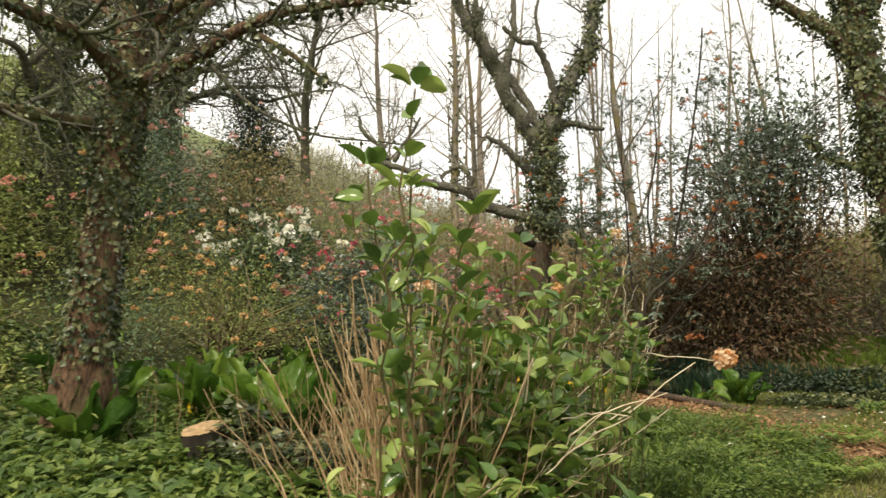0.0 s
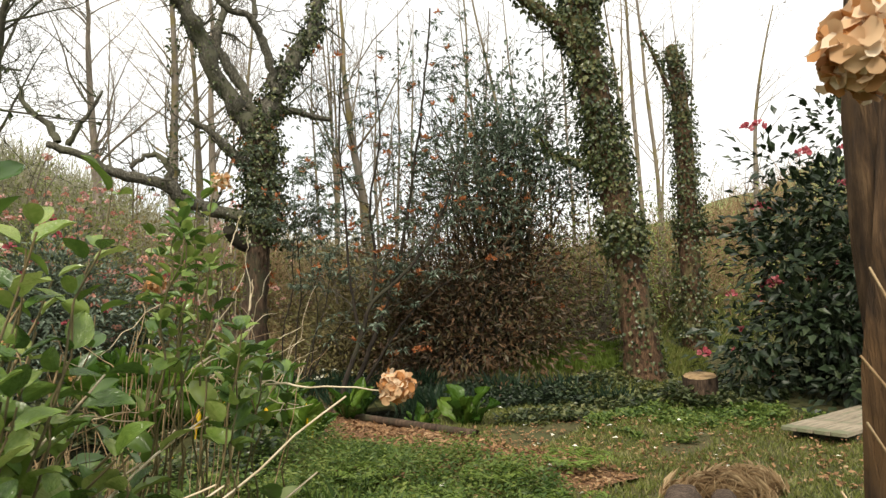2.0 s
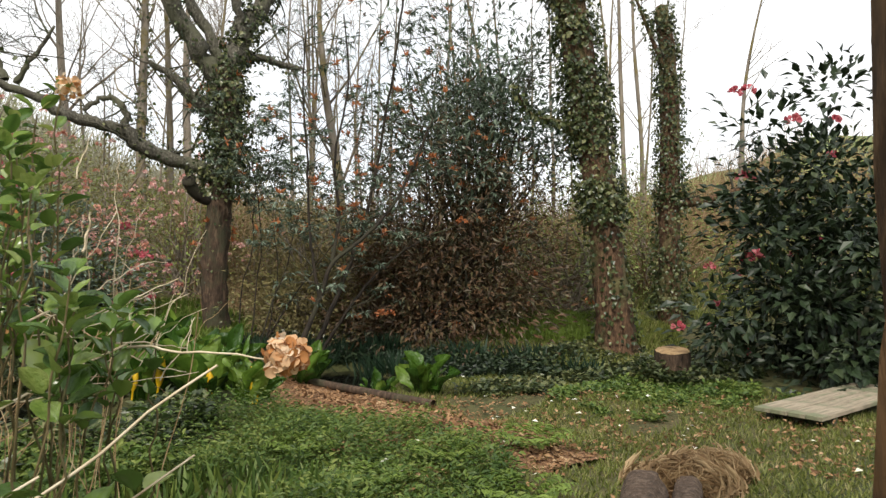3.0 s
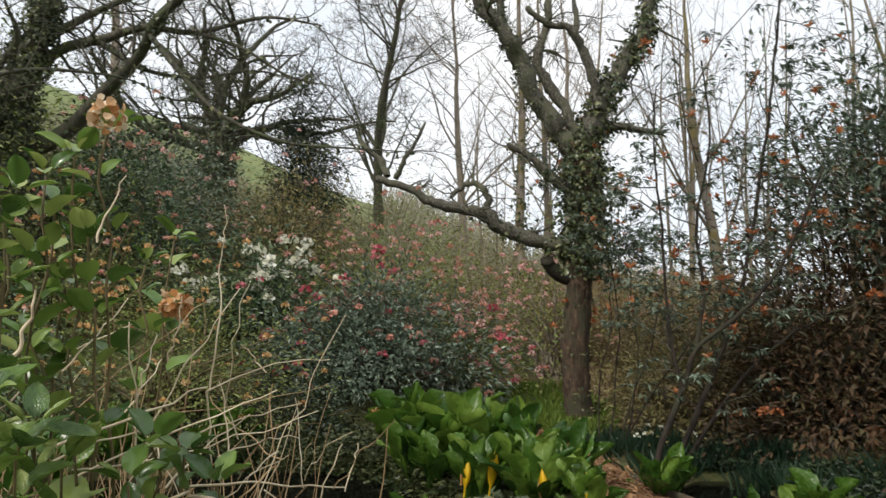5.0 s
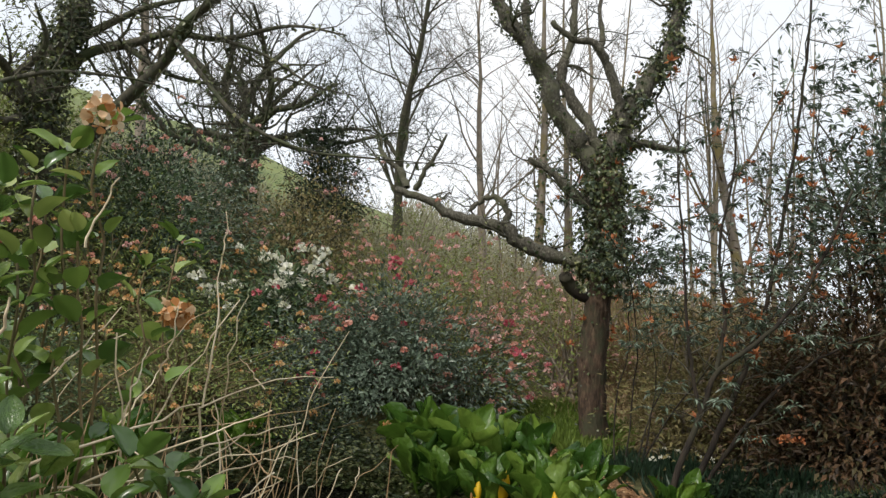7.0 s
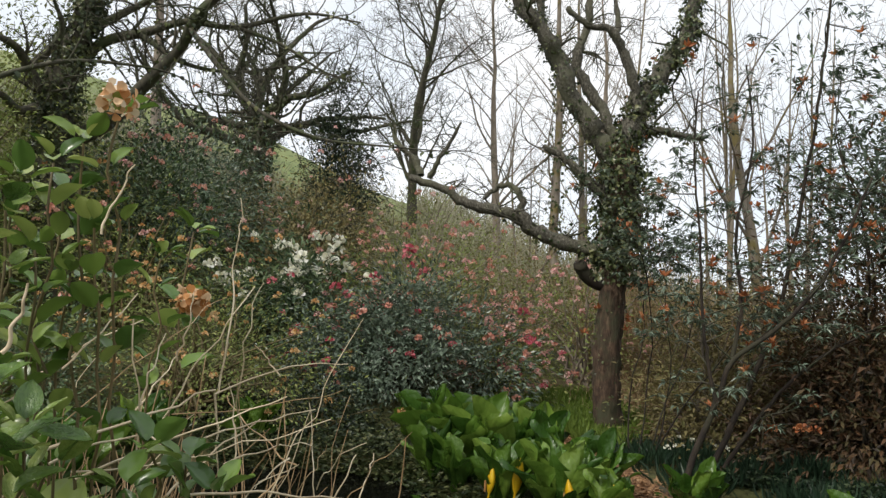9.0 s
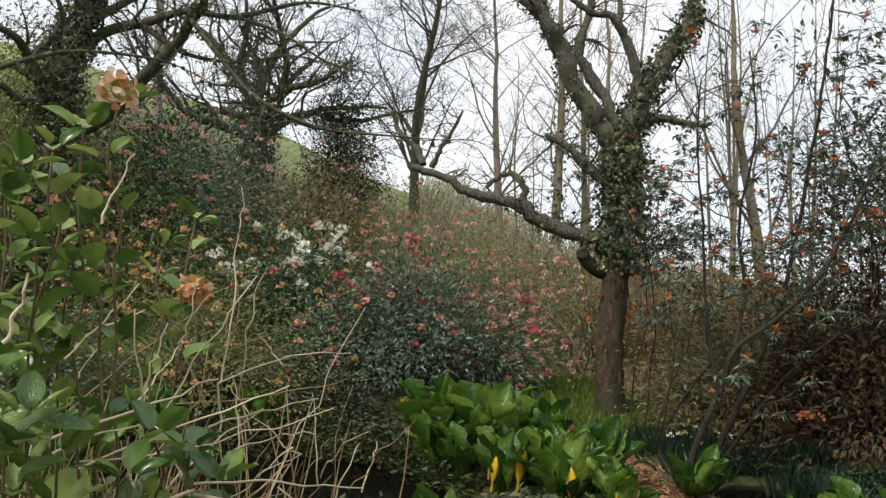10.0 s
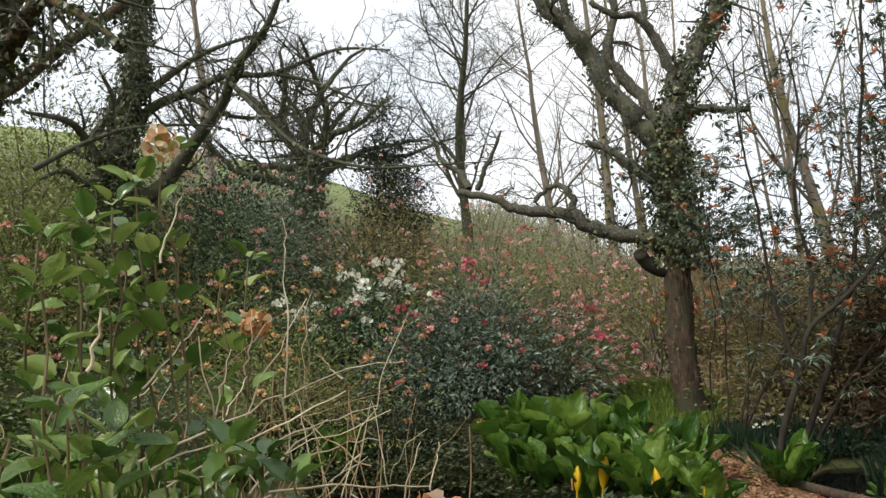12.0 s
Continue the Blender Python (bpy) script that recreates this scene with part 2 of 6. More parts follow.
def link_mesh(name, v, f, mat, parent=None, label="", smooth=True):
    """One mesh object from vertex and face arrays (all faces with the same number of corners)."""
    v, f = np.asarray(v, dtype=np.float32), np.asarray(f, dtype=np.int32)
    me = bpy.data.meshes.new(name)
    me.vertices.add(len(v))
    me.vertices.foreach_set("co", v.ravel())
    k = f.shape[1]
    me.loops.add(f.size)
    me.loops.foreach_set("vertex_index", f.ravel())
    me.polygons.add(len(f))
    me.polygons.foreach_set("loop_start", np.arange(0, f.size, k, dtype=np.int32))
    me.polygons.foreach_set("use_smooth", np.full(len(f), smooth))
    me.update(calc_edges=True)
    me.materials.append(mat)
    ob = new(name, me)
    if parent:
        ob.parent = parent
    return tagged(ob, label)


def part(name, bm, mat, parent=None, label=""):
    me = bpy.data.meshes.new(name)
    bm.to_mesh(me)
    bm.free()
    me.materials.append(mat)
    ob = new(name, me)
    if parent:
        ob.parent = parent
    return tagged(ob, label)


def thing(name, label, category, at=(0, 0, 0), group="", kind=""):
    ob = new(name)
    ob.location = at
    ob.empty_display_size = 0.2
    return tagged(ob, label, category, group, kind)


def unit(a):
    return a / np.maximum(np.linalg.norm(a, axis=-1, keepdims=True), 1e-9)


class Tubes:
    """Collects tapered tubes along polylines into one mesh."""

    def __init__(self):
        self.v, self.f, self.n = [], [], 0

    def add(self, pts, radii, sides=6, rng=None, rough=0.0):
        p, r = np.asarray(pts, float), np.asarray(radii, float)
        if r[-1] > 0.012:
            p, r = np.vstack([p, p[-1] + unit(p[-1] - p[-2]) * r[-1] * 0.5]), np.append(r, 0.002)
        d = unit(np.gradient(p, axis=0))
        ref = np.array([0.31, 0.95, 0.07]) if abs(d[0][2]) > 0.6 else np.array([0.1, 0.05, 1.0])
        a = unit(np.cross(d, ref))
        c = np.cross(d, a)
        th = np.arange(sides) * 2 * np.pi / sides
        rr = np.repeat(r[:, None], sides, 1)
        if rough and rng is not None:
            rr = rr * (1 + rng.normal(0, rough, rr.shape))
        ring = p[:, None] + rr[:, :, None] * (np.cos(th)[None, :, None] * a[:, None] + np.sin(th)[None, :, None] * c[:, None])
        self.v.append(ring.reshape(-1, 3))
        k = len(p)
        i = np.arange(k - 1)[:, None] * sides + np.arange(sides)[None]
        j = np.arange(k - 1)[:, None] * sides + (np.arange(sides)[None] + 1) % sides
        self.f.append(np.stack([i, j, j + sides, i + sides], -1).reshape(-1, 4) + self.n)
        self.n += k * sides

    def link(self, name, mat, parent=None, label=""):
        return link_mesh(name, np.concatenate(self.v), np.concatenate(self.f), mat, parent, label)

    def link_each(self, name, mat, parent, label=""):
        """Every tube as a part of its own."""
        made = []
        for v, f in zip(self.v, self.f):
            made.append(link_mesh(name, v, f - f.min(), mat, parent, label))
        return made


LEAF_V = np.array([(0, 0, 0), (-0.5, 0.42, 0.1), (0, 0.45, 0), (0.5, 0.42, 0.1), (0, 1, -0.12)])
LEAF_F = np.array([(0, 2, 1), (1, 2, 4), (0, 3, 2), (2, 3, 4)])
SMALL_V = np.array([(0, 0, 0), (-0.5, 0.44, 0.1), (0, 1, -0.06), (0.5, 0.44, 0.1)])
SMALL_F = np.array([(0, 2, 1), (0, 3, 2)])


PETAL_V = np.array([(0, 0, 0), (-0.3, 0.3, 0.05), (-0.5, 0.65, 0.12), (-0.3, 0.95, 0.05), (0, 0.98, -0.06), (0.3, 0.95, 0.05), (0.5, 0.65, 0.12), (0.3, 0.3, 0.05), (0, 0.6, -0.05)])
PETAL_F = np.array([(k, (k + 1) % 8, 8) for k in range(8)])


def frames(d, nrm):
    y = unit(d)
    x = unit(np.cross(y, nrm))
    return np.stack([x, y, np.cross(x, y)], -1)


def leaf_array(p, d, nrm, size, width=0.5, tv=LEAF_V, tf=LEAF_F):
    r = frames(d, nrm)
    t = tv * np.array([width, 1, 1])
    v = p[:, None] + np.einsum("nij,mj->nmi", r, t) * np.asarray(size)[:, None, None]
    f = tf[None] + (np.arange(len(p)) * len(tv))[:, None, None]
    return v.reshape(-1, 3), f.reshape(-1, tf.shape[1])


class Leaves:
    def __init__(self):
        self.v, self.f, self.n = [], [], 0

    def add(self, p, d, nrm, size, width=0.5, petal=False, small=False):
        if len(p):
            v, f = leaf_array(p, d, nrm, size, width, *((PETAL_V, PETAL_F) if petal else (SMALL_V, SMALL_F) if small else ()))
            self.v.append(v)
            self.f.append(f + self.n)
            self.n += len(v)

    def link(self, name, mat, parent=None, label=""):
        return link_mesh(name, np.concatenate(self.v), np.concatenate(self.f), mat, parent, label, smooth=False)


def rand_dirs(rng, n):
    return unit(rng.normal(size=(n, 3)))


def truss(leaves, c, rng, size, petals=18):
    """A rounded head of small petals."""
    d = rand_dirs(rng, petals)
    d[:, 2] = np.abs(d[:, 2]) * 0.9 - 0.15
    d = unit(d)
    leaves.add(c + d * size * 0.3, unit(d + rand_dirs(rng, petals) * 0.7), d, size * rng.uniform(0.36, 0.55, petals), 0.95, True)


# ---- ground ----
HUB = np.array([1.4, 3.66])
AZ_TAB = np.array([-180, -120, -80, -55, -34, -24, -12, -2, 6, 14, 20, 27, 34, 44, 60, 90, 130, 180.])
EL_TAB = np.array([3, 6, 9, 9, 8.5, 5, 2, 1.5, 2.5, 5.0, 7.0, 9.6, 11.8, 15.2, 17, 15, 6, 3.])


def smooth01(x):
    x = np.clip(x, 0, 1)
    return x * x * (3 - 2 * x)


def wob(x, y, s, k=0.0):
    return np.sin(x * s + 1.3 + k) * np.cos(y * s * 1.17 + 0.4 - k) + 0.5 * np.sin(x * s * 2.3 - y * s * 1.9 + k)


POND_C, POND_R = np.array([-3.1, 9.5]), np.array([2.3, 1.75])


def height(x, y):
    x, y = np.asarray(x, float), np.asarray(y, float)
    dx, dy = x - HUB[0], y - HUB[1]
    r = np.hypot(dx, dy)
    a = np.degrees(np.arctan2(-dx, dy))
    el = np.interp(a, AZ_TAB, EL_TAB)
    far = 66.0 * np.tan(np.radians(el))
    s = np.clip((r - 10.5) / 55.5, 0, 1) ** 0.92
    h = far * s + 1.48 * smooth01((r - 20) / 45)
    h = np.where(r > 66, h - (r - 66) * 0.12, h)
    h = np.maximum(h, np.where(r > 66, -3.0, -1.0))
    h = h + wob(x, y, 1.7) * 0.03 + wob(x, y, 5.1, 1.0) * 0.012 + wob(x, y, 0.25) * 0.5 * smooth01((r - 18) / 20)
    mound = np.exp(-(((x - 4.6) / 1.9) ** 2 + ((y - 14.4) / 1.5) ** 2))
    h = h + 0.3 * mound
    e = np.hypot((x - POND_C[0]) / POND_R[0], (y - POND_C[1]) / POND_R[1]) + 0.08 * np.sin(3 * np.arctan2(y - POND_C[1], x - POND_C[0]))
    h = h - 0.5 * smooth01((1.12 - e) / 0.3)
    e2 = np.hypot((x - 1.15) / 0.55, (y - 11.35) / 1.25)
    return h - 0.22 * smooth01((1.15 - e2) / 0.4)


def hz(x, y):
    return float(height(x, y))


def build_ground():
    na = 240
    rings = [0.0]
    step = 0.12
    while rings[-1] < 900:
        rings.append(rings[-1] + step)
        step = min(step * (1.0 if rings[-1] < 13 else 1.05), 60)
    rr = np.array(rings[1:])
    th = np.arange(na) * 2 * np.pi / na
    gx, gy = HUB[0] + rr[:, None] * np.cos(th), HUB[1] + rr[:, None] * np.sin(th)
    v = np.stack([gx, gy, height(gx, gy)], -1).reshape(-1, 3)
    i = np.arange(len(rr) - 1)[:, None] * na + np.arange(na)[None]
    j = np.arange(len(rr) - 1)[:, None] * na + (np.arange(na)[None] + 1) % na
    f = np.stack([i, j, j + na, i + na], -1).reshape(-1, 4)
    c = len(v)
    v = np.vstack([v, [HUB[0], HUB[1], hz(*HUB)]])
    ob = link_mesh("ground", v, f, M_GROUND)
    me = ob.data
    me.materials.append(M_FIELD)
    ring_of = np.repeat(np.arange(len(rr) - 1), na)
    me.polygons.foreach_set("material_index", (rr[ring_of] > 36).astype(np.int32))
    bm = bmesh.new()
    bm.from_mesh(me)
    bm.verts.ensure_lookup_table()
    for k in range(na):
        bm.faces.new((bm.verts[c], bm.verts[k], bm.verts[(k + 1) % na])).smooth = True
    bm.to_mesh(me)
    bm.free()
    tagged(ob, "mossy woodland ground with grass, soil and a pasture hillside", "ground", kind="structure")


build_ground()

bm = bmesh.new()
bmesh.ops.create_circle(bm, cap_ends=True, radius=1.0, segments=48)
bmesh.ops.scale(bm, vec=(POND_R[0] * 1.12, POND_R[1] * 1.12, 1), verts=bm.verts)
water = part("pond_water", bm, M_WATER)
water.location = (POND_C[0], POND_C[1], -0.2)
tagged(water, "still dark pond water between leafy banks", "water", kind="structure")
bm = bmesh.new()
bmesh.ops.create_circle(bm, cap_ends=True, radius=1.0, segments=40)
bmesh.ops.scale(bm, vec=(0.6, 1.3, 1), verts=bm.verts)
water2 = part("stream_water", bm, M_WATER)
water2.location = (1.15, 11.35, -0.1)
tagged(water2, "narrow pool of dark stream water beside the path", "water", kind="structure")

# ---- trees ----


def grow(out, p, d, length, r, lvl, rng, prm):
    """A wandering limb and its side branches; out takes (level, points, radii)."""
    seg = prm["seg"][min(lvl, len(prm["seg"]) - 1)]
    k = max(3, int(length / seg))
    pts, d = [np.array(p, float)], np.array(d, float)
    gn = prm["gnarl"][min(lvl, len(prm["gnarl"]) - 1)]
    for _ in range(k):
        d = d + rng.normal(0, gn, 3) + np.array([0, 0, prm["up"]])
        d = d / np.linalg.norm(d)
        pts.append(pts[-1] + d * length / k)
    pts = np.array(pts)
    end = prm.get("tip", 0.3)
    rad = r * (1 - (1 - end) * np.linspace(0, 1, k + 1))
    out.append((lvl, pts, rad))
    if lvl >= prm["levels"]:
        return
    kids = prm["kids"][min(lvl, len(prm["kids"]) - 1)]
    lo = prm["bare"] if lvl == 0 else 0.2
    for f in np.sort(rng.uniform(lo, 1.0, kids)):
        i = min(k - 1, int(f * k))
        base = pts[i] + (pts[i + 1] - pts[i]) * (f * k - i)
        ax = pts[i + 1] - pts[i]
        ax = ax / np.linalg.norm(ax)
        side = unit(np.cross(ax, rng.normal(size=3)))
        ang = radians(rng.uniform(*prm["angle"]))
        nd = ax * math.cos(ang) + side * math.sin(ang)
        grow(out, base, nd, length * rng.uniform(*prm["ratio"]) * (1.15 - 0.5 * f), max(rad[i] * rng.uniform(*prm.get("rk", (0.42, 0.62))), prm["rmin"]), lvl + 1, rng, prm)


SLENDER = dict(rk=(0.2, 0.32), seg=[0.8, 0.5, 0.4], gnarl=[0.025, 0.1, 0.14], up=0.06, levels=2, kids=[26, 5, 3], bare=0.3, angle=(30, 60), ratio=(0.16, 0.3), rmin=0.007, tip=0.15)
TWIGGY = dict(rk=(0.25, 0.4), seg=[0.5, 0.4, 0.3, 0.25], gnarl=[0.05, 0.13, 0.17, 0.2], up=0.07, levels=3, kids=[16, 7, 5], bare=0.22, angle=(25, 50), ratio=(0.3, 0.48), rmin=0.006, tip=0.15)


def limbs_to_tree(limbs, root, bark, sides=(10, 7, 5, 4, 3), split=2, rng=None, twig=None, limb_bark=None):
    """Trunk, limbs and twigs as three meshes under the tree."""
    tr, li, tw = Tubes(), Tubes(), Tubes()
    for lvl, p, r in limbs:
        t = tr if lvl == 0 else li if lvl < split else tw
        t.add(p, r, sides[min(lvl, len(sides) - 1)], rng, 0.085 if lvl == 0 else 0.04)
    trunk = tr.link("trunk", bark, root)
    if li.v:
        if len(li.v) <= 40:
            li.link_each("limb", limb_bark or bark, root)
        else:
            tagged(li.link("limbs", bark, root), kind="stuff")
    if tw.v:
        tagged(tw.link("twig_growth", twig or M_TWIG, root, "bare twigs"), kind="stuff")
    return trunk


def clothe(limbs, rng, per_m, size, mat, root, name="ivy", levels=(0,), zmin=0.0, zmax=99, spread=1.25, label="glossy ivy leaves", keep=None):
    """Leaves that climb over the limbs."""
    lv = Leaves()
    for lvl, p, r in limbs:
        if lvl not in levels:
            continue
        seg = np.linalg.norm(np.diff(p, axis=0), axis=1)
        for i in range(len(p) - 1):
            n = int(per_m * seg[i] * (0.5 + min(r[i], 0.3) * 5) * rng.uniform(0.4, 1.4))
            if not n or not zmin <= p[i][2] <= zmax or (keep and not keep(p[i])):
                continue
            f = rng.uniform(0, 1, (n, 1))
            d = unit(p[i + 1] - p[i])
            out = rand_dirs(rng, n)
            out = unit(out - (out @ d)[:, None] * d)
            q = p[i] + (p[i + 1] - p[i]) * f + out * (r[i] * rng.uniform(0.95, spread, (n, 1)) + np.abs(rng.normal(0, 0.05 * (spread - 0.8), (n, 1))))
            lv.add(q, unit(out * 0.5 + np.array([0, 0, -0.6]) + rng.normal(0, 0.5, (n, 3))), unit(out + rng.normal(0, 0.35, (n, 3))), size * rng.uniform(0.6, 1.35, n), 0.85)
    if lv.v:
        return lv.link(name, mat, root, label)


def swell(pts, radii, k=5):
    """A finer, slightly uneven run of a hand-set limb."""
    p, r = np.asarray(pts, float), np.asarray(radii, float)
    t = np.arange(len(p))
    s = np.linspace(0, len(p) - 1, (len(p) - 1) * k + 1)
    i = np.clip(s.astype(int), 0, len(p) - 2)
    u = (s - i)[:, None]
    m = np.gradient(p, axis=0)
    h = (2 * u**3 - 3 * u**2 + 1) * p[i] + (u**3 - 2 * u**2 + u) * m[i] + (-2 * u**3 + 3 * u**2) * p[i + 1] + (u**3 - u**2) * m[i + 1]
    return h, np.interp(s, t, r)


def gnarled_oak():
    """The old oak at the far end of the chip path, with a sinuous low limb and a pruned knob."""
    bx, by = -0.93, 14.98
    rng = np.random.default_rng(11)
    root = thing("oak_tree", "gnarled bare oak, ivied above, with a low sinuous limb", "tree", (0, 0, 0))
    right = np.array([0.979, 0.2016, 0])
    fwd = np.array([-0.2016, 0.979, 0])
    b = np.array([bx, by, hz(bx, by)])

    def limb(run, r0, r1, depth=0.0):
        k = len(run)
        pts = [b + right * u + np.array([0, 0, z]) + fwd * depth * (i / max(1, k - 1)) for i, (u, z) in enumerate(run)]
        return swell(pts, np.linspace(r0, r1, k))

    trunk = limb([(0, -0.1), (-0.02, 0.12), (-0.07, 0.9), (-0.04, 1.7), (0.01, 2.4), (0.09, 3.1), (0.08, 3.8), (0.03, 4.45)], 0.33, 0.2)
    rr = trunk[1] * 0 + np.interp(np.linspace(0, 1, len(trunk[1])), [0, 0.06, 0.2, 0.52, 0.6, 0.9, 1], [0.36, 0.25, 0.205, 0.195, 0.19, 0.22, 0.15])
    limbs = [(0, trunk[0], rr)]
    main = [
        ([(0.0, 4.1), (-0.4, 4.69), (-0.78, 5.4), (-1.04, 5.97), (-1.42, 6.42), (-1.69, 6.9), (-1.95, 7.6), (-2.3, 8.4)], 0.17, 0.08, -0.8),
        ([(-0.86, 5.6), (-1.14, 6.1), (-1.27, 6.6), (-1.33, 7.3), (-1.2, 8.2)], 0.1, 0.05, 0.5),
        ([(0.02, 4.3), (-0.15, 4.9), (-0.46, 5.4), (-0.7, 5.82), (-0.62, 6.24), (-0.52, 6.71), (-0.49, 7.4), (-0.2, 8.0)], 0.1, 0.05, 0.6),
        ([(0.3, 4.95), (0.2, 5.5), (0.03, 5.93), (-0.15, 6.2), (-0.5, 6.25), (-0.8, 6.5)], 0.085, 0.04, -0.5),
        ([(-0.08, 6.14), (-0.03, 6.5), (-0.09, 7.0), (0.1, 7.8)], 0.05, 0.025, 0.2),
        ([(0.06, 4.2), (0.25, 4.8), (0.48, 5.36), (0.78, 5.9), (1.06, 6.25), (1.14, 6.8), (1.25, 7.6), (1.6, 8.5)], 0.17, 0.08, 0.7),
        ([(0.1, 4.45), (0.4, 4.66), (0.7, 4.7), (1.0, 4.64), (1.33, 4.62)], 0.075, 0.045, 0.3),
        ([(0.0, 3.45), (-0.22, 3.69), (-0.49, 3.92), (-0.8, 4.19), (-1.12, 4.38)], 0.11, 0.045, -0.2),
        ([(0.03, 2.65), (-0.3, 2.74), (-0.63, 2.83), (-1.17, 3.0), (-1.4, 3.23), (-1.91, 3.36), (-2.38, 3.49), (-2.77, 3.7), (-3.25, 3.86)], 0.13, 0.06, -0.25),
        ([(-1.52, 3.26), (-1.45, 3.5), (-1.55, 3.74), (-1.72, 3.78), (-1.9, 3.7), (-2.05, 3.55)], 0.06, 0.035, -0.1),
        ([(-3.15, 3.95), (-3.3, 4.25), (-3.65, 4.55), (-3.75, 4.9)], 0.07, 0.03, 0.3),
        ([(-3.0, 3.9), (-2.85, 4.15), (-2.6, 4.5), (-2.45, 4.75)], 0.05, 0.02, -0.3),
    ]
    for run, r0, r1, dep in main:
        p, r = limb(run, r0, r1, dep)
        p[1:-1] += rng.normal(0, 0.22, (len(p) - 2, 3)) * r[1:-1, None]
        limbs.append((1, p, r * rng.uniform(0.86, 1.2, len(r))))
    side = dict(seg=[0.14, 0.12, 0.1], gnarl=[0.3, 0.3, 0.3], up=0.03, levels=2, kids=[4, 4], bare=0.15, angle=(35, 75), ratio=(0.4, 0.65), rmin=0.005, tip=0.3)
    twigs = []
    for lvl, p, r in limbs[1:]:
        n = 4 + int(len(p) / 7)
        for i in rng.integers(len(p) // 3, len(p), n):
            d = unit(rng.normal(size=3) * np.array([1, 0.8, 0.6]) + np.array([0, 0, 0.35]))
            sub = []
            grow(sub, p[i], d, rng.uniform(0.35, 1.1), max(0.012, r[i] * 0.28), 0, rng, side)
            twigs += [(2 + a, q, s) for a, q, s in sub]
    trunk_ob = limbs_to_tree(limbs + twigs, root, M_OAK, sides=(22, 9, 5, 4, 3), rng=rng, twig=M_DARK, limb_bark=M_LIMB)
    t = Tubes()
    p, r = limb([(0.0, 2.2), (-0.25, 2.26), (-0.4, 2.36), (-0.49, 2.48), (-0.5, 2.53)], 0.1, 0.105, -0.25)
    r[-1] = 0.03
    t.add(p, r, 10)
    t.link("pruned_knob", M_BLACK, trunk_ob, "dark rounded pruning knob")
    clothe(limbs, rng, 760, 0.06, M_IVY, trunk_ob, levels=(0,), zmin=2.3, spread=1.6)
    clothe(limbs, rng, 40, 0.05, M_IVY, trunk_ob, "ivy", levels=(0,), zmin=0.3, zmax=2.2, spread=1.2)
    clothe(limbs, rng, 620, 0.075, M_IVY, trunk_ob, "ivy", levels=(0,), zmin=b[2] + 2.5, zmax=b[2] + 4.1, spread=2.1)
    clothe(limbs, rng, 300, 0.07, M_IVY, trunk_ob, "ivy", levels=(0,), zmin=b[2] + 2.2, zmax=b[2] + 3.1, spread=2.9)
    clothe(limbs[7:8], rng, 160, 0.06, M_IVY, root, "ivy", levels=(1,), spread=1.5)
    shoots = Leaves()
    for _ in range(46):
        j = rng.integers(0, len(limbs[0][1])) if rng.random() < 0.6 else -1
        src = limbs[0] if j >= 0 else limbs[6]
        q = src[1][j if j >= 0 else rng.integers(0, 24)]
        if q[2] < b[2] + 1.4:
            continue
        q = q + rand_dirs(rng, 1)[0] * np.array([1, 1, 0.3]) * rng.uniform(0.25, 0.5)
        n = 9
        shoots.add(np.repeat(q[None], n, 0), unit(rand_dirs(rng, n) + np.array([0, 0, 0.5])), rand_dirs(rng, n), rng.uniform(0.07, 0.13, n), 0.3)
    tagged(shoots.link("russet_foliage", M_ORANGE, root, "russet young leaves growing through the ivy"), kind="stuff")
    clothe(limbs[6:7], rng, 520, 0.065, M_IVY, root, "ivy", levels=(1,), spread=1.5)
    clothe(limbs[2:3] + limbs[1:2], rng, 150, 0.052, M_IVY, root, "ivy", levels=(1,), spread=1.2)
    clothe(limbs[8:10], rng, 70, 0.06, M_IVY, root, "ivy", levels=(1,), spread=1.3, keep=lambda q: q[0] > -2.6)
    return root


gnarled_oak()


FINE = dict(seg=[0.18, 0.14, 0.12], gnarl=[0.24, 0.27, 0.3], up=0.02, levels=2, kids=[6, 4], bare=0.12, angle=(30, 70), ratio=(0.4, 0.65), rmin=0.005, tip=0.25)


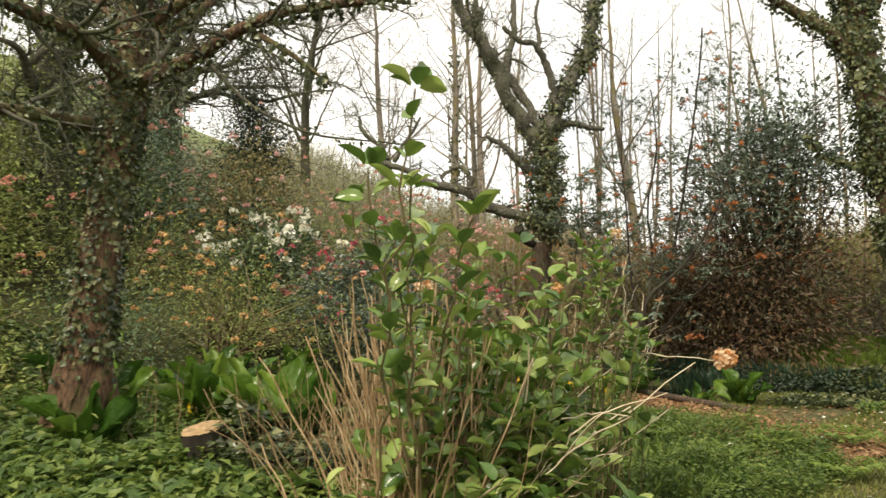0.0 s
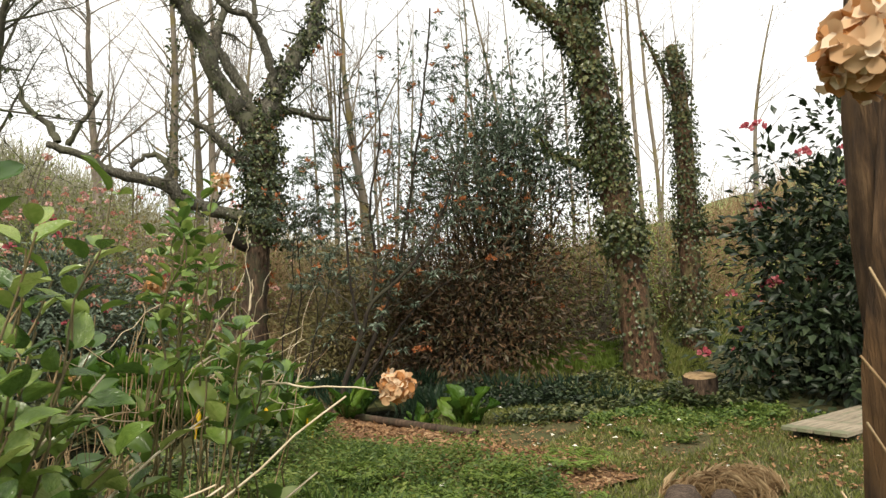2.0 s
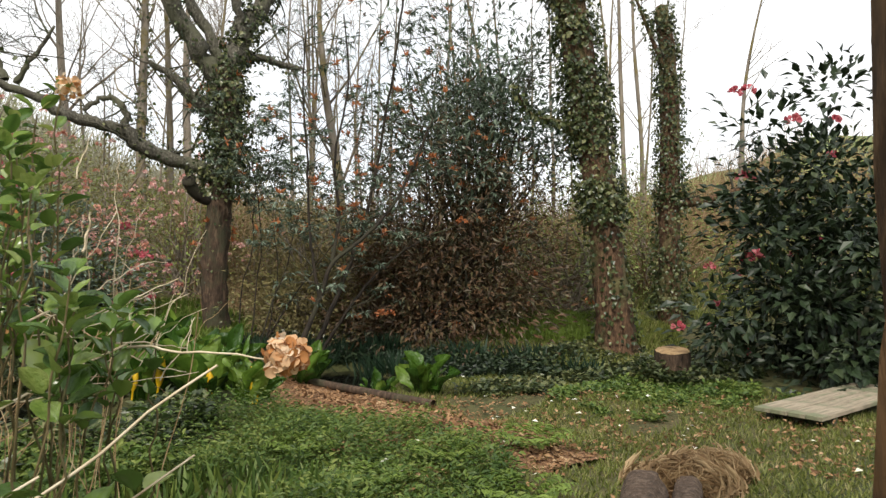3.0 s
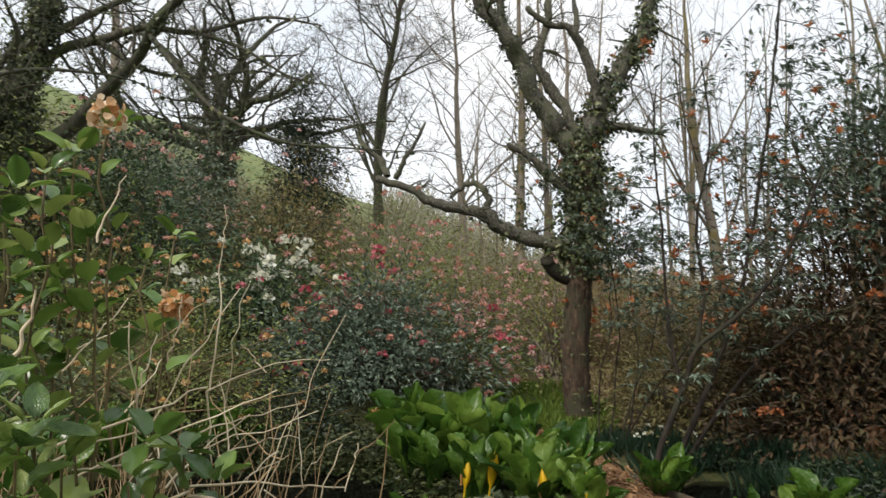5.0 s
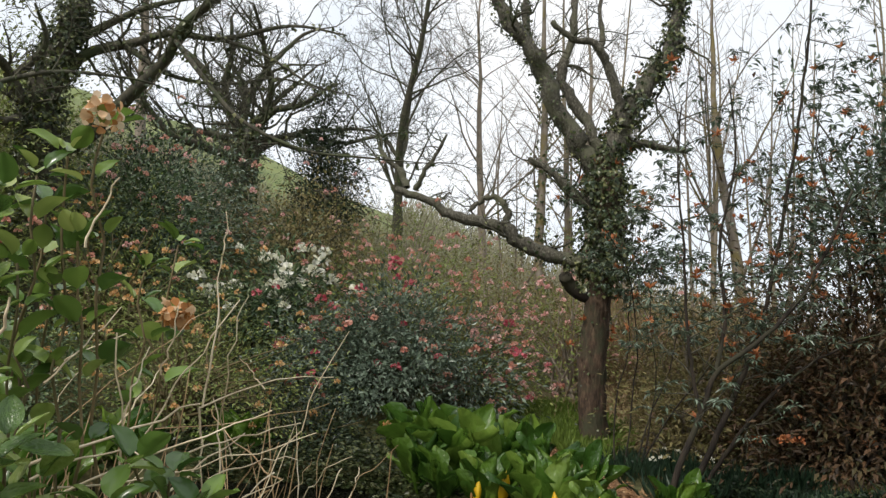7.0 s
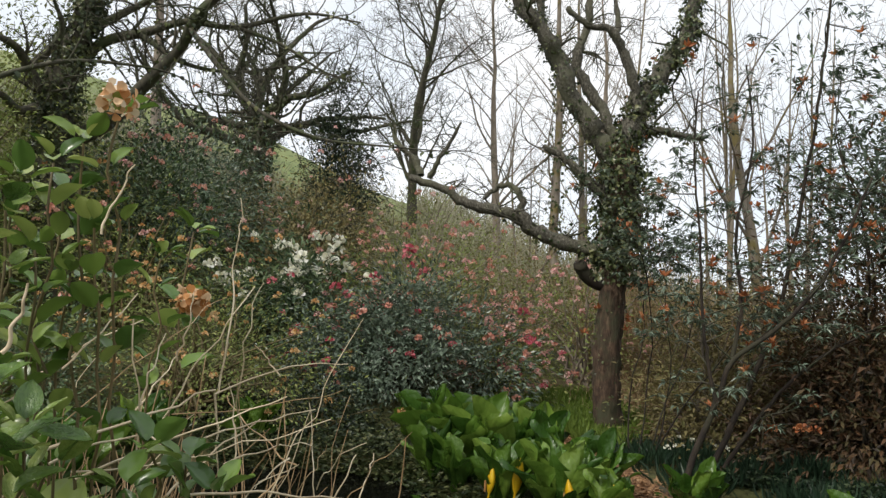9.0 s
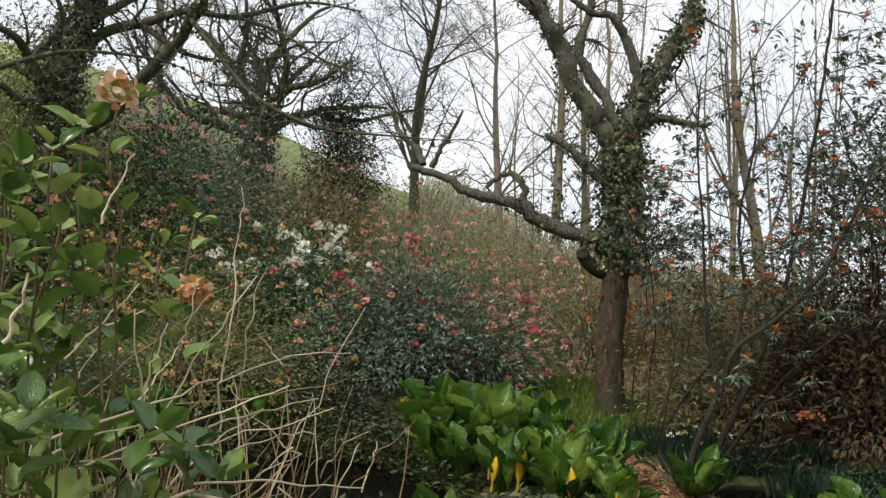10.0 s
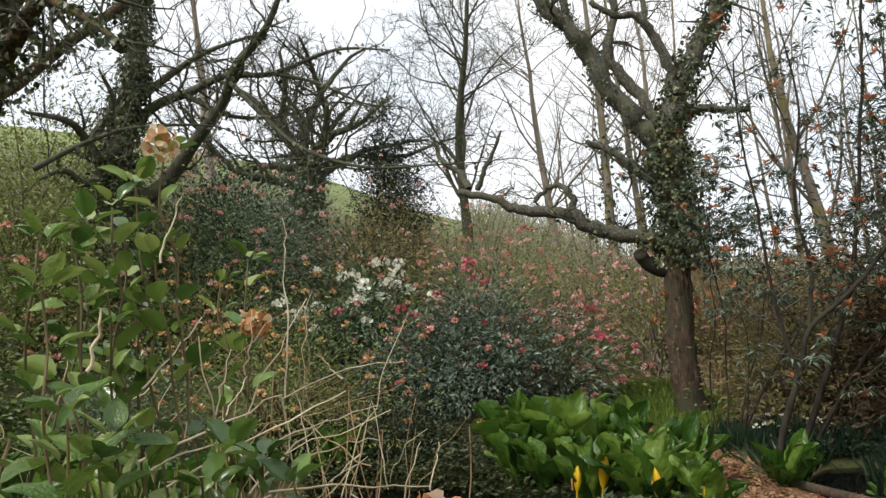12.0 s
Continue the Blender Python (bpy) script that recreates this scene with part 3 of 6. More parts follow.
def set_tree(name, label, trunk, radii, limbs, bark, seed, twig=3.0, twig_len=(0.5, 1.4), ivy=0, ivy_z=0.5, ivy_limbs=0.3, leaf=0.075, spread=1.6):
    """A tree whose trunk and main limbs are set by hand; finer wood grows from them."""
    rng = np.random.default_rng(seed)
    root = thing(name, label, "tree")
    out = [(0, *swell(trunk, radii, 4))]
    for run, r0, r1 in limbs:
        out.append((1, *swell(run, np.linspace(r0, r1, len(run)), 5)))
    fine = []
    for lvl, p, r in out[1:]:
        length = np.linalg.norm(np.diff(p, axis=0), axis=1).sum()
        for i in rng.integers(len(p) // 6, len(p), max(2, int(length * twig))):
            sub = []
            d = unit(unit(rng.normal(size=3)) + np.array([0, 0, 0.25]) + 0.5 * unit(p[-1] - p[0]))
            grow(sub, p[i], d, rng.uniform(*twig_len), max(0.009, min(r[i] * 0.42, 0.034)), 0, rng, FINE)
            fine += [(2 + a, q, s) for a, q, s in sub]
    trunk_ob = limbs_to_tree(out + fine, root, bark, sides=(24, 8, 5, 4, 3), rng=rng, twig=M_DARK)
    if ivy:
        z = trunk[0][2]
        clothe(out, rng, ivy, leaf, M_IVY, trunk_ob, levels=(0,), zmin=z + ivy_z, spread=spread)
        clothe(out, rng, ivy * 0.2, leaf, M_IVY, trunk_ob, levels=(0,), zmin=z + 0.25, zmax=z + ivy_z, spread=1.25)
        if ivy_limbs:
            clothe(out, rng, ivy * ivy_limbs, leaf, M_IVY, root, levels=(1,), spread=1.4)
    return root


def hanging_spray():
    """A drooping leafy twig that hangs from the brown trunk."""
    rng = np.random.default_rng(77)
    root = thing("ivy_spray", "drooping spray of dark ivy leaves hanging from the brown trunk", "foliage")
    t, lv = Tubes(), Leaves()
    for end in ((1.46, 3.64, 2.5), (1.72, 3.6, 2.46), (1.6, 3.8, 2.58), (1.85, 3.5, 2.5)):
        p, r = swell([(2.1, 3.5, 2.95), (1.9, 3.55, 2.98), end], [0.008, 0.006, 0.002], 6)
        t.add(p, r, 5)
        n = 130
        q = p[rng.integers(5, len(p), n)] + rng.normal(0, 0.05, (n, 3))
        lv.add(q, unit(rng.normal(0, 0.5, (n, 3)) + np.array([0, 0, -0.8])), rand_dirs(rng, n), rng.uniform(0.03, 0.06, n), 0.75)
    t.link_each("twig", M_DARK, root)
    lv.link("foliage", M_IVY, root)


set_tree("ivy_clad_tree", "tall tree with a reddish-brown foot, thickly clad in dark ivy",
         [(5.08, 12.75, -0.1), (5.05, 12.76, 0.25), (4.95, 12.8, 1.2), (4.82, 12.85, 2.3), (4.62, 12.92, 3.7), (4.42, 12.98, 5.0), (4.25, 13.0, 6.2), (4.1, 13.0, 8.0)],
         [0.42, 0.29, 0.23, 0.22, 0.22, 0.21, 0.19, 0.14],
         [([(4.44, 12.95, 4.9), (3.99, 12.79, 5.45), (3.31, 12.56, 5.86), (2.6, 12.2, 6.2)], 0.13, 0.06),
          ([(4.3, 13.0, 5.8), (4.9, 13.1, 6.4), (5.3, 13.1, 7.2)], 0.08, 0.04), ([(4.7, 12.9, 3.0), (4.2, 12.7, 3.4), (3.7, 12.6, 3.5), (3.4, 12.5, 3.9)], 0.03, 0.01)],
         M_BROWN, 3, 2.0, (0.4, 1.1), 950, 1.9, 0.4, 0.068, 1.6)
set_tree("ivy_clad_tree", "slim broken trunk wrapped in ivy beside a taller tree",
         [(6.75, 14.6, -0.1), (6.73, 14.6, 0.6), (6.7, 14.62, 2.0), (6.72, 14.64, 3.6), (6.66, 14.65, 5.0), (6.55, 14.66, 5.9)], [0.26, 0.2, 0.17, 0.16, 0.14, 0.1],
         [([(6.7, 14.6, 4.6), (6.3, 14.5, 5.3), (5.9, 14.4, 6.1)], 0.05, 0.02), ([(6.72, 14.6, 2.45), (7.3, 14.4, 2.5), (7.9, 14.0, 2.75), (8.5, 13.7, 3.15)], 0.09, 0.055)], M_BROWN, 5, 2.0, (0.3, 0.8), 640, 0.7, 0.3, 0.064, 1.6)
set_tree("ivy_clad_tree", "leaning trunk covered in small ivy leaves at the pond edge",
         [(-4.80, 6.40, 0.22), (-4.75, 6.44, 1.05), (-4.73, 6.52, 1.60), (-4.65, 6.63, 2.73), (-4.55, 6.70, 3.59), (-4.53, 6.83, 4.51), (-4.51, 6.97, 5.78)], [0.34, 0.22, 0.2, 0.19, 0.185, 0.175, 0.14],
         [([(-4.53, 6.71, 3.63), (-3.83, 6.57, 3.77), (-3.19, 6.46, 4.01), (-2.56, 6.30, 4.10), (-1.46, 6.13, 4.09), (-0.63, 5.77, 4.21)], 0.085, 0.018), ([(-4.80, 6.53, 3.19), (-4.86, 6.10, 3.17), (-4.91, 5.67, 3.14), (-4.89, 5.28, 3.09)], 0.075, 0.05),
          ([(-4.55, 6.70, 3.59), (-4.57, 6.07, 3.91), (-4.54, 5.33, 3.89), (-4.55, 4.78, 3.91)], 0.09, 0.05), ([(-3.05, 6.41, 4.00), (-2.59, 6.39, 3.71), (-2.22, 6.43, 3.41)], 0.035, 0.012), ([(-4.57, 6.81, 4.15), (-3.80, 6.81, 4.57), (-2.94, 6.79, 4.73)], 0.08, 0.04),
          ([(-4.6, 6.8, 3.7), (-4.85, 7.3, 4.1), (-4.69, 7.61, 4.49), (-4.33, 8.08, 5.04), (-3.91, 8.66, 5.81)], 0.062, 0.045), ([(-4.55, 6.7, 3.9), (-5.1, 7.2, 4.6), (-6.0, 7.8, 5.2)], 0.1, 0.05)],
         M_BROWN, 8, 3.5, (0.4, 1.1), 600, 0.6, 0.38, 0.062, 1.12)
set_tree("bare_trunk_tree", "rough brown tree trunk with ridged bark beside the clearing",
         [(2.16, 3.47, -0.1), (2.14, 3.47, 0.15), (2.13, 3.48, 1.0), (2.14, 3.48, 2.2), (2.12, 3.5, 3.6), (2.08, 3.52, 5.5)], [0.34, 0.25, 0.2, 0.185, 0.18, 0.15],
         [([(2.1, 3.5, 3.5), (2.6, 3.8, 4.2), (3.3, 4.3, 4.6)], 0.07, 0.03)], M_TRUNK, 9, 2.0)
hanging_spray()
set_tree("spreading_oak", "dark spreading oak with twisting ivied limbs on the bank",
         [(-10.1, 12.6, hz(-10.1, 12.6) - 0.15), (-10.15, 12.5, 2.9), (-10.2, 12.36, 4.35), (-10.19, 12.21, 5.12), (-10.05, 12.23, 5.93), (-9.85, 12.33, 6.7), (-9.6, 12.3, 7.8), (-9.45, 12.2, 9.2), (-9.1, 12.2, 10.8)], [0.5, 0.4, 0.32, 0.27, 0.24, 0.2, 0.17, 0.12, 0.07],
         [([(-10.18, 12.38, 4.50), (-9.63, 12.60, 4.73), (-9.24, 12.76, 5.10), (-8.62, 12.71, 5.53), (-7.92, 12.72, 6.06), (-7.41, 12.53, 6.51), (-6.66, 12.56, 7.08), (-6.1, 12.5, 7.9), (-5.7, 12.6, 8.9)], 0.170, 0.02), ([(-7.63, 12.59, 6.37), (-6.83, 12.39, 5.62), (-6.02, 12.45, 4.82), (-4.96, 12.64, 4.31), (-3.86, 12.75, 4.14), (-2.85, 12.93, 4.04)], 0.051, 0.006),
          ([(-10.31, 12.21, 4.93), (-10.12, 11.62, 5.52), (-9.88, 11.08, 5.77), (-9.78, 10.29, 5.72)], 0.128, 0.028), ([(-10.16, 12.25, 5.54), (-9.66, 12.57, 6.32), (-8.89, 12.85, 6.54), (-7.88, 12.76, 6.57), (-6.88, 12.89, 6.39), (-5.80, 13.27, 6.64), (-4.81, 13.46, 6.43)], 0.111, 0.012),
          ([(-8.02, 9.34, 4.27), (-7.74, 9.79, 4.62), (-7.40, 10.25, 4.89), (-7.25, 10.94, 5.09), (-7.01, 11.65, 5.18), (-6.67, 12.27, 5.01)], 0.043, 0.006), ([(-9.88, 12.28, 6.34), (-9.36, 12.62, 6.82), (-8.46, 12.88, 7.22), (-7.32, 13.30, 7.44)], 0.093, 0.020),
          ([(-8.95, 12.79, 6.47), (-7.99, 12.94, 5.90), (-7.10, 13.23, 5.75), (-6.14, 13.51, 5.85), (-5.29, 13.62, 5.60)], 0.051, 0.008), ([(-6.88, 12.89, 6.39), (-6.06, 13.07, 6.06), (-5.33, 13.35, 5.60), (-4.56, 13.50, 5.39)], 0.038, 0.006),
          ([(-10.20, 12.20, 5.22), (-10.15, 11.57, 4.82), (-10.01, 11.07, 4.94), (-10.03, 10.65, 4.72)], 0.102, 0.024), ([(-10.10, 11.65, 5.63), (-9.56, 11.71, 6.17), (-9.37, 11.30, 6.65)], 0.085, 0.020)],
         M_DARK, 21, 2.0, (0.5, 1.8), 560, 0.4, 0.06, 0.08, 1.5)


def bare_tree(name, x, y, h, r, seed, label, prm, bark=M_TWIG, lean=(0, 0), drop=0.1, split=2, group="", ivy=0):
    rng = np.random.default_rng(seed)
    root = thing(name, label, "tree", (x, y, hz(x, y) - drop), group)
    out = []
    grow(out, (0, 0, 0), unit(np.array([lean[0], lean[1], 1.0])), h, r, 0, rng, prm)
    limbs_to_tree(out, root, bark, sides=(8, 5, 4, 3, 3), split=split, rng=rng, twig=M_DARK if bark is M_DARK else None)
    if ivy:
        clothe(out, rng, ivy, 0.11, M_IVY, root, levels=(0,), zmax=h * 0.6, spread=1.6)
    return root


def crowned_oak(x, y, seed):
    """An old oak that parts low into many wandering limbs."""
    rng = np.random.default_rng(seed)
    root = thing("spreading_oak", "twiggy spreading oak with ivy low on its limbs, on the bank", "tree", (x, y, hz(x, y) - 0.1))
    p, r = swell([(0, 0, 0), (0.05, 0, 1.1), (-0.05, 0.05, 2.3), (0.05, 0, 3.4)], [0.62, 0.48, 0.44, 0.36], 4)
    out = [(0, p, r)]
    prm = dict(seg=[0.42, 0.34, 0.3, 0.26], gnarl=[0.1, 0.17, 0.22, 0.26, 0.3], up=0.025, levels=4, kids=[0, 9, 6, 5], bare=0.16, angle=(30, 70), ratio=(0.34, 0.56), rk=(0.36, 0.55), rmin=0.011, tip=0.25)
    for k in range(13):
        a = 2 * math.pi * k / 13 + rng.normal(0, 0.2)
        e = radians(rng.choice([16, 32, 50, 70]) + rng.normal(0, 7))
        sub = []
        d = np.array([math.cos(a) * math.cos(e), math.sin(a) * math.cos(e), math.sin(e)])
        grow(sub, p[-1 - (k % 4)], d, rng.uniform(4.2, 6.2), rng.uniform(0.11, 0.19), 1, rng, prm)
        out += sub
    limbs_to_tree(out, root, M_DARK, sides=(12, 6, 5, 4, 3), split=2, rng=rng, twig=M_DARK)
    clothe(out, rng, 420, 0.11, M_IVY, root, levels=(0,), zmin=0.8, spread=1.4)
    clothe(out[1:], rng, 60, 0.1, M_IVY, root, levels=(1,), zmax=6.0, spread=1.6)


crowned_oak(-14.6, 22.8, 31)
bare_tree("ash_tree", -12.4, 30.3, 13.0, 0.24, 33, "tall bare ash with fine upswept twigs against the sky", dict(TWIGGY, seg=[0.6, 0.5, 0.4, 0.35], gnarl=[0.07, 0.15, 0.18, 0.2], kids=[34, 11, 8], bare=0.2, angle=(30, 65), rk=(0.28, 0.45), rmin=0.011), M_DARK)
bare_tree("ash_tree", -9.1, 31.8, 13.5, 0.2, 40, "slim bare ash with fine pale twigs behind the oak", dict(TWIGGY, seg=[0.8, 0.5, 0.4, 0.35], kids=[26, 9, 6], bare=0.2, angle=(30, 65), rmin=0.008), M_TWIG)
bare_tree("ash_tree", -4.8, 31.5, 13, 0.2, 34, "slim bare tree rising above the far thicket", dict(TWIGGY, seg=[0.8, 0.6, 0.45, 0.4], rmin=0.011), M_TWIG)
bare_tree("slender_tree", -4.35, 23.5, 13.0, 0.17, 35, "tall straight slender tree with ivy up its stem", dict(SLENDER, kids=[30, 5, 3]), M_SAPLING, ivy=70)
bare_tree("slender_tree", -3.9, 25.0, 12.0, 0.14, 36, "tall straight slender tree in the far thicket", SLENDER, M_SAPLING)
bare_tree("ash_tree", -20.5, 24.0, 12.0, 0.24, 37, "bare tree on the hillside among shrubs", dict(TWIGGY, rmin=0.011, seg=[0.8, 0.6, 0.45, 0.4]), M_TWIG)
bare_tree("ash_tree", 11.8, 21.5, 8.0, 0.1, 38, "thin crooked bare tree above the far bank", dict(SLENDER, kids=[12, 4, 3], gnarl=[0.09, 0.14, 0.18]), M_SAPLING)
bare_tree("birch_tree", 1.1, 17.6, 9.0, 0.14, 39, "lichen-stained birch with rising forked stems", dict(TWIGGY, kids=[14, 6, 4], bare=0.3, gnarl=[0.07, 0.12, 0.16, 0.2]), M_SAPLING)

# slender saplings of the far thicket
sap = [bare_tree("sapling", 0.2, 24, 10.5, 0.07, 50 + i, "thin bare sapling in the thicket, its straight stem paled by painted haze", dict(SLENDER, kids=[18, 4, 3], rmin=0.008), M_SAPLING, group="saplings of the far thicket") for i in range(4)]
rng = np.random.default_rng(60)
for i in range(40):
    a = radians(rng.uniform(-27, 19))
    r = rng.uniform(16, 38)
    x, y = HUB[0] - math.sin(a) * r, HUB[1] + math.cos(a) * r
    if math.hypot(x - 3, y - 14.5) < 2.2:
        continue
    s = copy_thing(sap[i % 4], pose(x, y, hz(x, y) - 0.15, rng.normal(0, 3), rng.normal(0, 3), rng.uniform(0, 360)))
    s.scale = (rng.uniform(0.7, 1.3),) * 3


def thicket(name, count, az0, az1, r0, r1, hmin, hmax, seed, mat, label, twigs=26, rad=0.012):
    """Far undergrowth of fine twigs, too many to count."""
    rng = np.random.default_rng(seed)
    t = Tubes()
    for _ in range(count):
        a, r = radians(rng.uniform(az0, az1)), rng.uniform(r0, r1)
        x, y = HUB[0] - math.sin(a) * r, HUB[1] + math.cos(a) * r
        h = rng.uniform(hmin, hmax)
        b = np.array([x, y, hz(x, y) - 0.1])
        for _ in range(twigs):
            d = unit(np.array([rng.normal(0, 0.42), rng.normal(0, 0.42), 1.0]))
            p, ps = b + np.array([rng.normal(0, 0.3), rng.normal(0, 0.3), 0]), []
            for _ in range(4):
                ps.append(p)
                d = unit(d + rng.normal(0, 0.2, 3))
                p = p + d * h / 4 * rng.uniform(0.6, 1.2)
            t.add(ps, np.linspace(rad, rad * 0.4, 4) * rng.uniform(0.6, 1.5), 3)
    return tagged(t.link(name, mat), label, "undergrowth", kind="stuff")


thicket("thicket", 300, -30, 13, 15.5, 34, 1.5, 4.5, 71, M_RUSSET, "dense bare brown twigs of the far thicket", 24)
thicket("hillside_scrub", 300, 10, 62, 20, 40, 1.2, 3.2, 72, M_SCRUB, "grey-brown bare scrub over the hillside, colour lightened for haze", 24, 0.016)
thicket("ridge_scrub", 130, 0, 27, 34, 63, 2.0, 4.8, 75, M_SCRUB, "grey-brown scrub along the hill, haze painted into its colour", 26, 0.035)
thicket("bank_scrub", 260, -62, -22, 15, 46, 1.2, 3.6, 73, M_RUSSET, "pale dry scrub on the far bank", 22, 0.012)
thicket("dry_stalks", 60, -6, 12, 12.5, 15.5, 0.6, 1.4, 74, M_CANE, "clump of dry tan stalks below the oak", 12, 0.007)

# ---- shrubs ----


def shrub(name, x, y, rad, n, leaf, width, mat, seed, label, clumps=60, stems=9, bark=M_DARK, bloom=None, lift=0.0, gap=0.16, droop=-0.25, clump_r=None, zlow=0.05, ragged=0.2):
    """A shrub: stems from the foot to clumps of leaves with an uneven outline; bloom: (material, count, size)."""
    rng = np.random.default_rng(seed)
    root = thing(name, label, "shrub", (x, y, hz(x, y)))
    rx, ry, rz = rad
    d = rand_dirs(rng, clumps)
    d[:, 2] = np.abs(d[:, 2])
    k = rng.uniform(0.35, 1.0, clumps) ** 0.5 * (1 + rng.normal(0, ragged, clumps))
    c = d * k[:, None] * np.array([rx, ry, rz]) + np.array([0, 0, lift + zlow])
    t = Tubes()
    order = rng.permutation(clumps)[:min(clumps, stems + 12)]
    for j, i in enumerate(order):
        foot = np.array([rng.normal(0, 0.12 * rx), rng.normal(0, 0.12 * ry), -0.1])
        mid = foot * 0.4 + c[i] * np.array([0.45, 0.45, 0.6]) + rng.normal(0, 0.06, 3) * rx
        p, r = swell([foot, mid, c[i]], [min(0.02 * rz, 0.035), min(0.014 * rz, 0.022), 0.004], 4)
        t.add(p, r, 5)
    t.link_each("branch", bark, root)
    cr = clump_r or gap * (rx + ry + rz)
    lv = Leaves()
    ci = rng.integers(0, clumps, n)
    off = rng.normal(0, 1, (n, 3)) * cr * np.array([0.55, 0.55, 0.42])
    p = c[ci] + off
    p[:, 2] = np.maximum(p[:, 2], 0.03)
    outw = unit(p * np.array([1, 1, 1.2]) / np.array([rx, ry, rz]))
    dd = unit(unit(off) * 0.8 + outw * 0.5 + np.array([0, 0, droop]) + rng.normal(0, 0.35, (n, 3)))
    nn = unit(outw + np.array([0, 0, 0.8]) + rng.normal(0, 0.5, (n, 3)))
    lv.add(p, dd, nn, leaf * rng.uniform(0.6, 1.35, n), width, small=leaf < 0.105)
    lv.link("foliage", mat, root)
    for bm_, cnt, size in (bloom or ()):
        fl = Leaves()
        for i in range(cnt):
            j = rng.integers(0, clumps)
            o = unit(c[j] * np.array([1, 1, 1.1]) + np.array([0, 0, 0.05]))
            q = c[j] + o * cr * rng.uniform(0.5, 1.2) + rng.normal(0, 0.4, 3) * cr
            q[2] = max(q[2], 0.1)
            truss(fl, q, rng, size * rng.uniform(0.7, 1.25))
        fl.link("blossom", bm_, root)
    return root


shrub("rhododendron", -4.1, 14.6, (1.85, 1.4, 1.7), 16000, 0.1, 0.4, M_BLUELEAF, 101, "low rhododendron with dark grey-green leaves and red blossoms", 90, bloom=[(M_RED, 60, 0.125), (M_CORAL, 60, 0.1)], gap=0.12)
shrub("azalea", -4.6, 16.2, (1.9, 1.4, 2.3), 5000, 0.08, 0.42, M_OLIVE, 102, "azalea thick with coral-pink blossoms behind the pond", 90, bloom=[(M_CORAL, 190, 0.095), (M_PINK, 90, 0.09)])
shrub("azalea", -3.0, 15.6, (0.7, 0.7, 1.1), 2600, 0.08, 0.42, M_OLIVE, 103, "small azalea with pale pink blossoms beside the path", 50, bloom=[(M_PINK, 85, 0.1), (M_CORAL, 20, 0.09)])
shrub("white_rhododendron", -6.9, 14.75, (1.2, 1.0, 1.6), 3600, 0.19, 0.24, M_RHODO, 104, "dark-leaved rhododendron carrying cream-white flower trusses", 60, bloom=[(M_WHITE, 50, 0.2)], lift=0.1)
shrub("magnolia_shrub", -2.2, 18.8, (1.3, 1.2, 2.5), 3200, 0.09, 0.4, M_OLIVE, 105, "airy shrub with brown twigs and small pale pink flowers", 70, bloom=[(M_PINK, 120, 0.095)], bark=M_TWIG, stems=30)
shrub("azalea", -6.2, 11.8, (2.0, 1.3, 1.6), 8500, 0.06, 0.42, M_OLIVE, 106, "twiggy azalea with olive leaves and amber blossoms on the bank", 120, bloom=[(M_AMBER, 80, 0.085)], stems=50, bark=M_STEM)
shrub("azalea", -9.0, 12.9, (1.7, 1.3, 2.0), 6000, 0.07, 0.42, M_OLIVE, 107, "loose azalea with brownish leaves and a few amber blossoms", 100, bloom=[(M_AMBER, 46, 0.09), (M_CORAL, 46, 0.085)], stems=40, bark=M_STEM)
shrub("camellia_bush", -10.4, 14.6, (2.0, 1.8, 2.9), 11000, 0.12, 0.4, M_RHODO, 108, "tall dark evergreen bush dotted with deep pink flowers", 110, bloom=[(M_CORAL, 34, 0.12), (M_PINK, 24, 0.12)])
shrub("camellia_bush", -12.8, 18.2, (2.3, 2.0, 2.2), 10000, 0.12, 0.42, M_BLUELEAF, 109, "large dark evergreen bush with scattered pink flowers on the slope", 110, bloom=[(M_PINK, 50, 0.12)])
shrub("evergreen_bush", -10.2, 20.3, (2.0, 1.8, 2.4), 9000, 0.12, 0.45, M_DRYLEAF, 110, "tall olive-brown bush with tiny pink blooms on the bank", 110, bloom=[(M_PINK, 60, 0.1)], stems=50)
shrub("evergreen_bush", -13.2, 13.6, (2.4, 2.0, 4.0), 13000, 0.11, 0.45, M_OLIVE, 111, "dense olive-green bush at the top of the bank", 110)
shrub("holly_tree", -11.2, 22.9, (0.95, 0.95, 5.6), 19000, 0.1, 0.55, M_CAMELLIA, 112, "tall dark evergreen column among bare trees", 120, gap=0.075, ragged=0.1)
shrub("holly_tree", -12.6, 16.4, (1.4, 1.2, 2.7), 6000, 0.13, 0.45, M_CAMELLIA, 122, "dark evergreen tree behind the spreading oak", 100, gap=0.1)
shrub("evergreen_bush", -6.6, 19.6, (2.2, 1.6, 1.9), 4500, 0.1, 0.42, M_OLIVE, 113, "low bush of brown twigs and olive leaves behind the blossoms", 90, stems=60, bark=M_TWIG)
shrub("evergreen_bush", -7.6, 10.2, (1.5, 1.1, 1.1), 5500, 0.07, 0.45, M_RHODO, 114, "low shaggy bush of olive leaves at the pond edge", 90, stems=30, bark=M_STEM)
shrub("evergreen_bush", -8.4, 7.6, (1.8, 1.4, 1.9), 6000, 0.08, 0.45, M_OLIVE, 121, "shaggy green-brown bush beside the ivied trunk", 100, stems=30, bark=M_STEM)
shrub("evergreen_bush", -7.4, 5.6, (1.5, 1.3, 1.3), 7500, 0.08, 0.45, M_OLIVE, 124, "shaggy green bush behind the ivied trunk", 90, stems=30, bark=M_STEM)
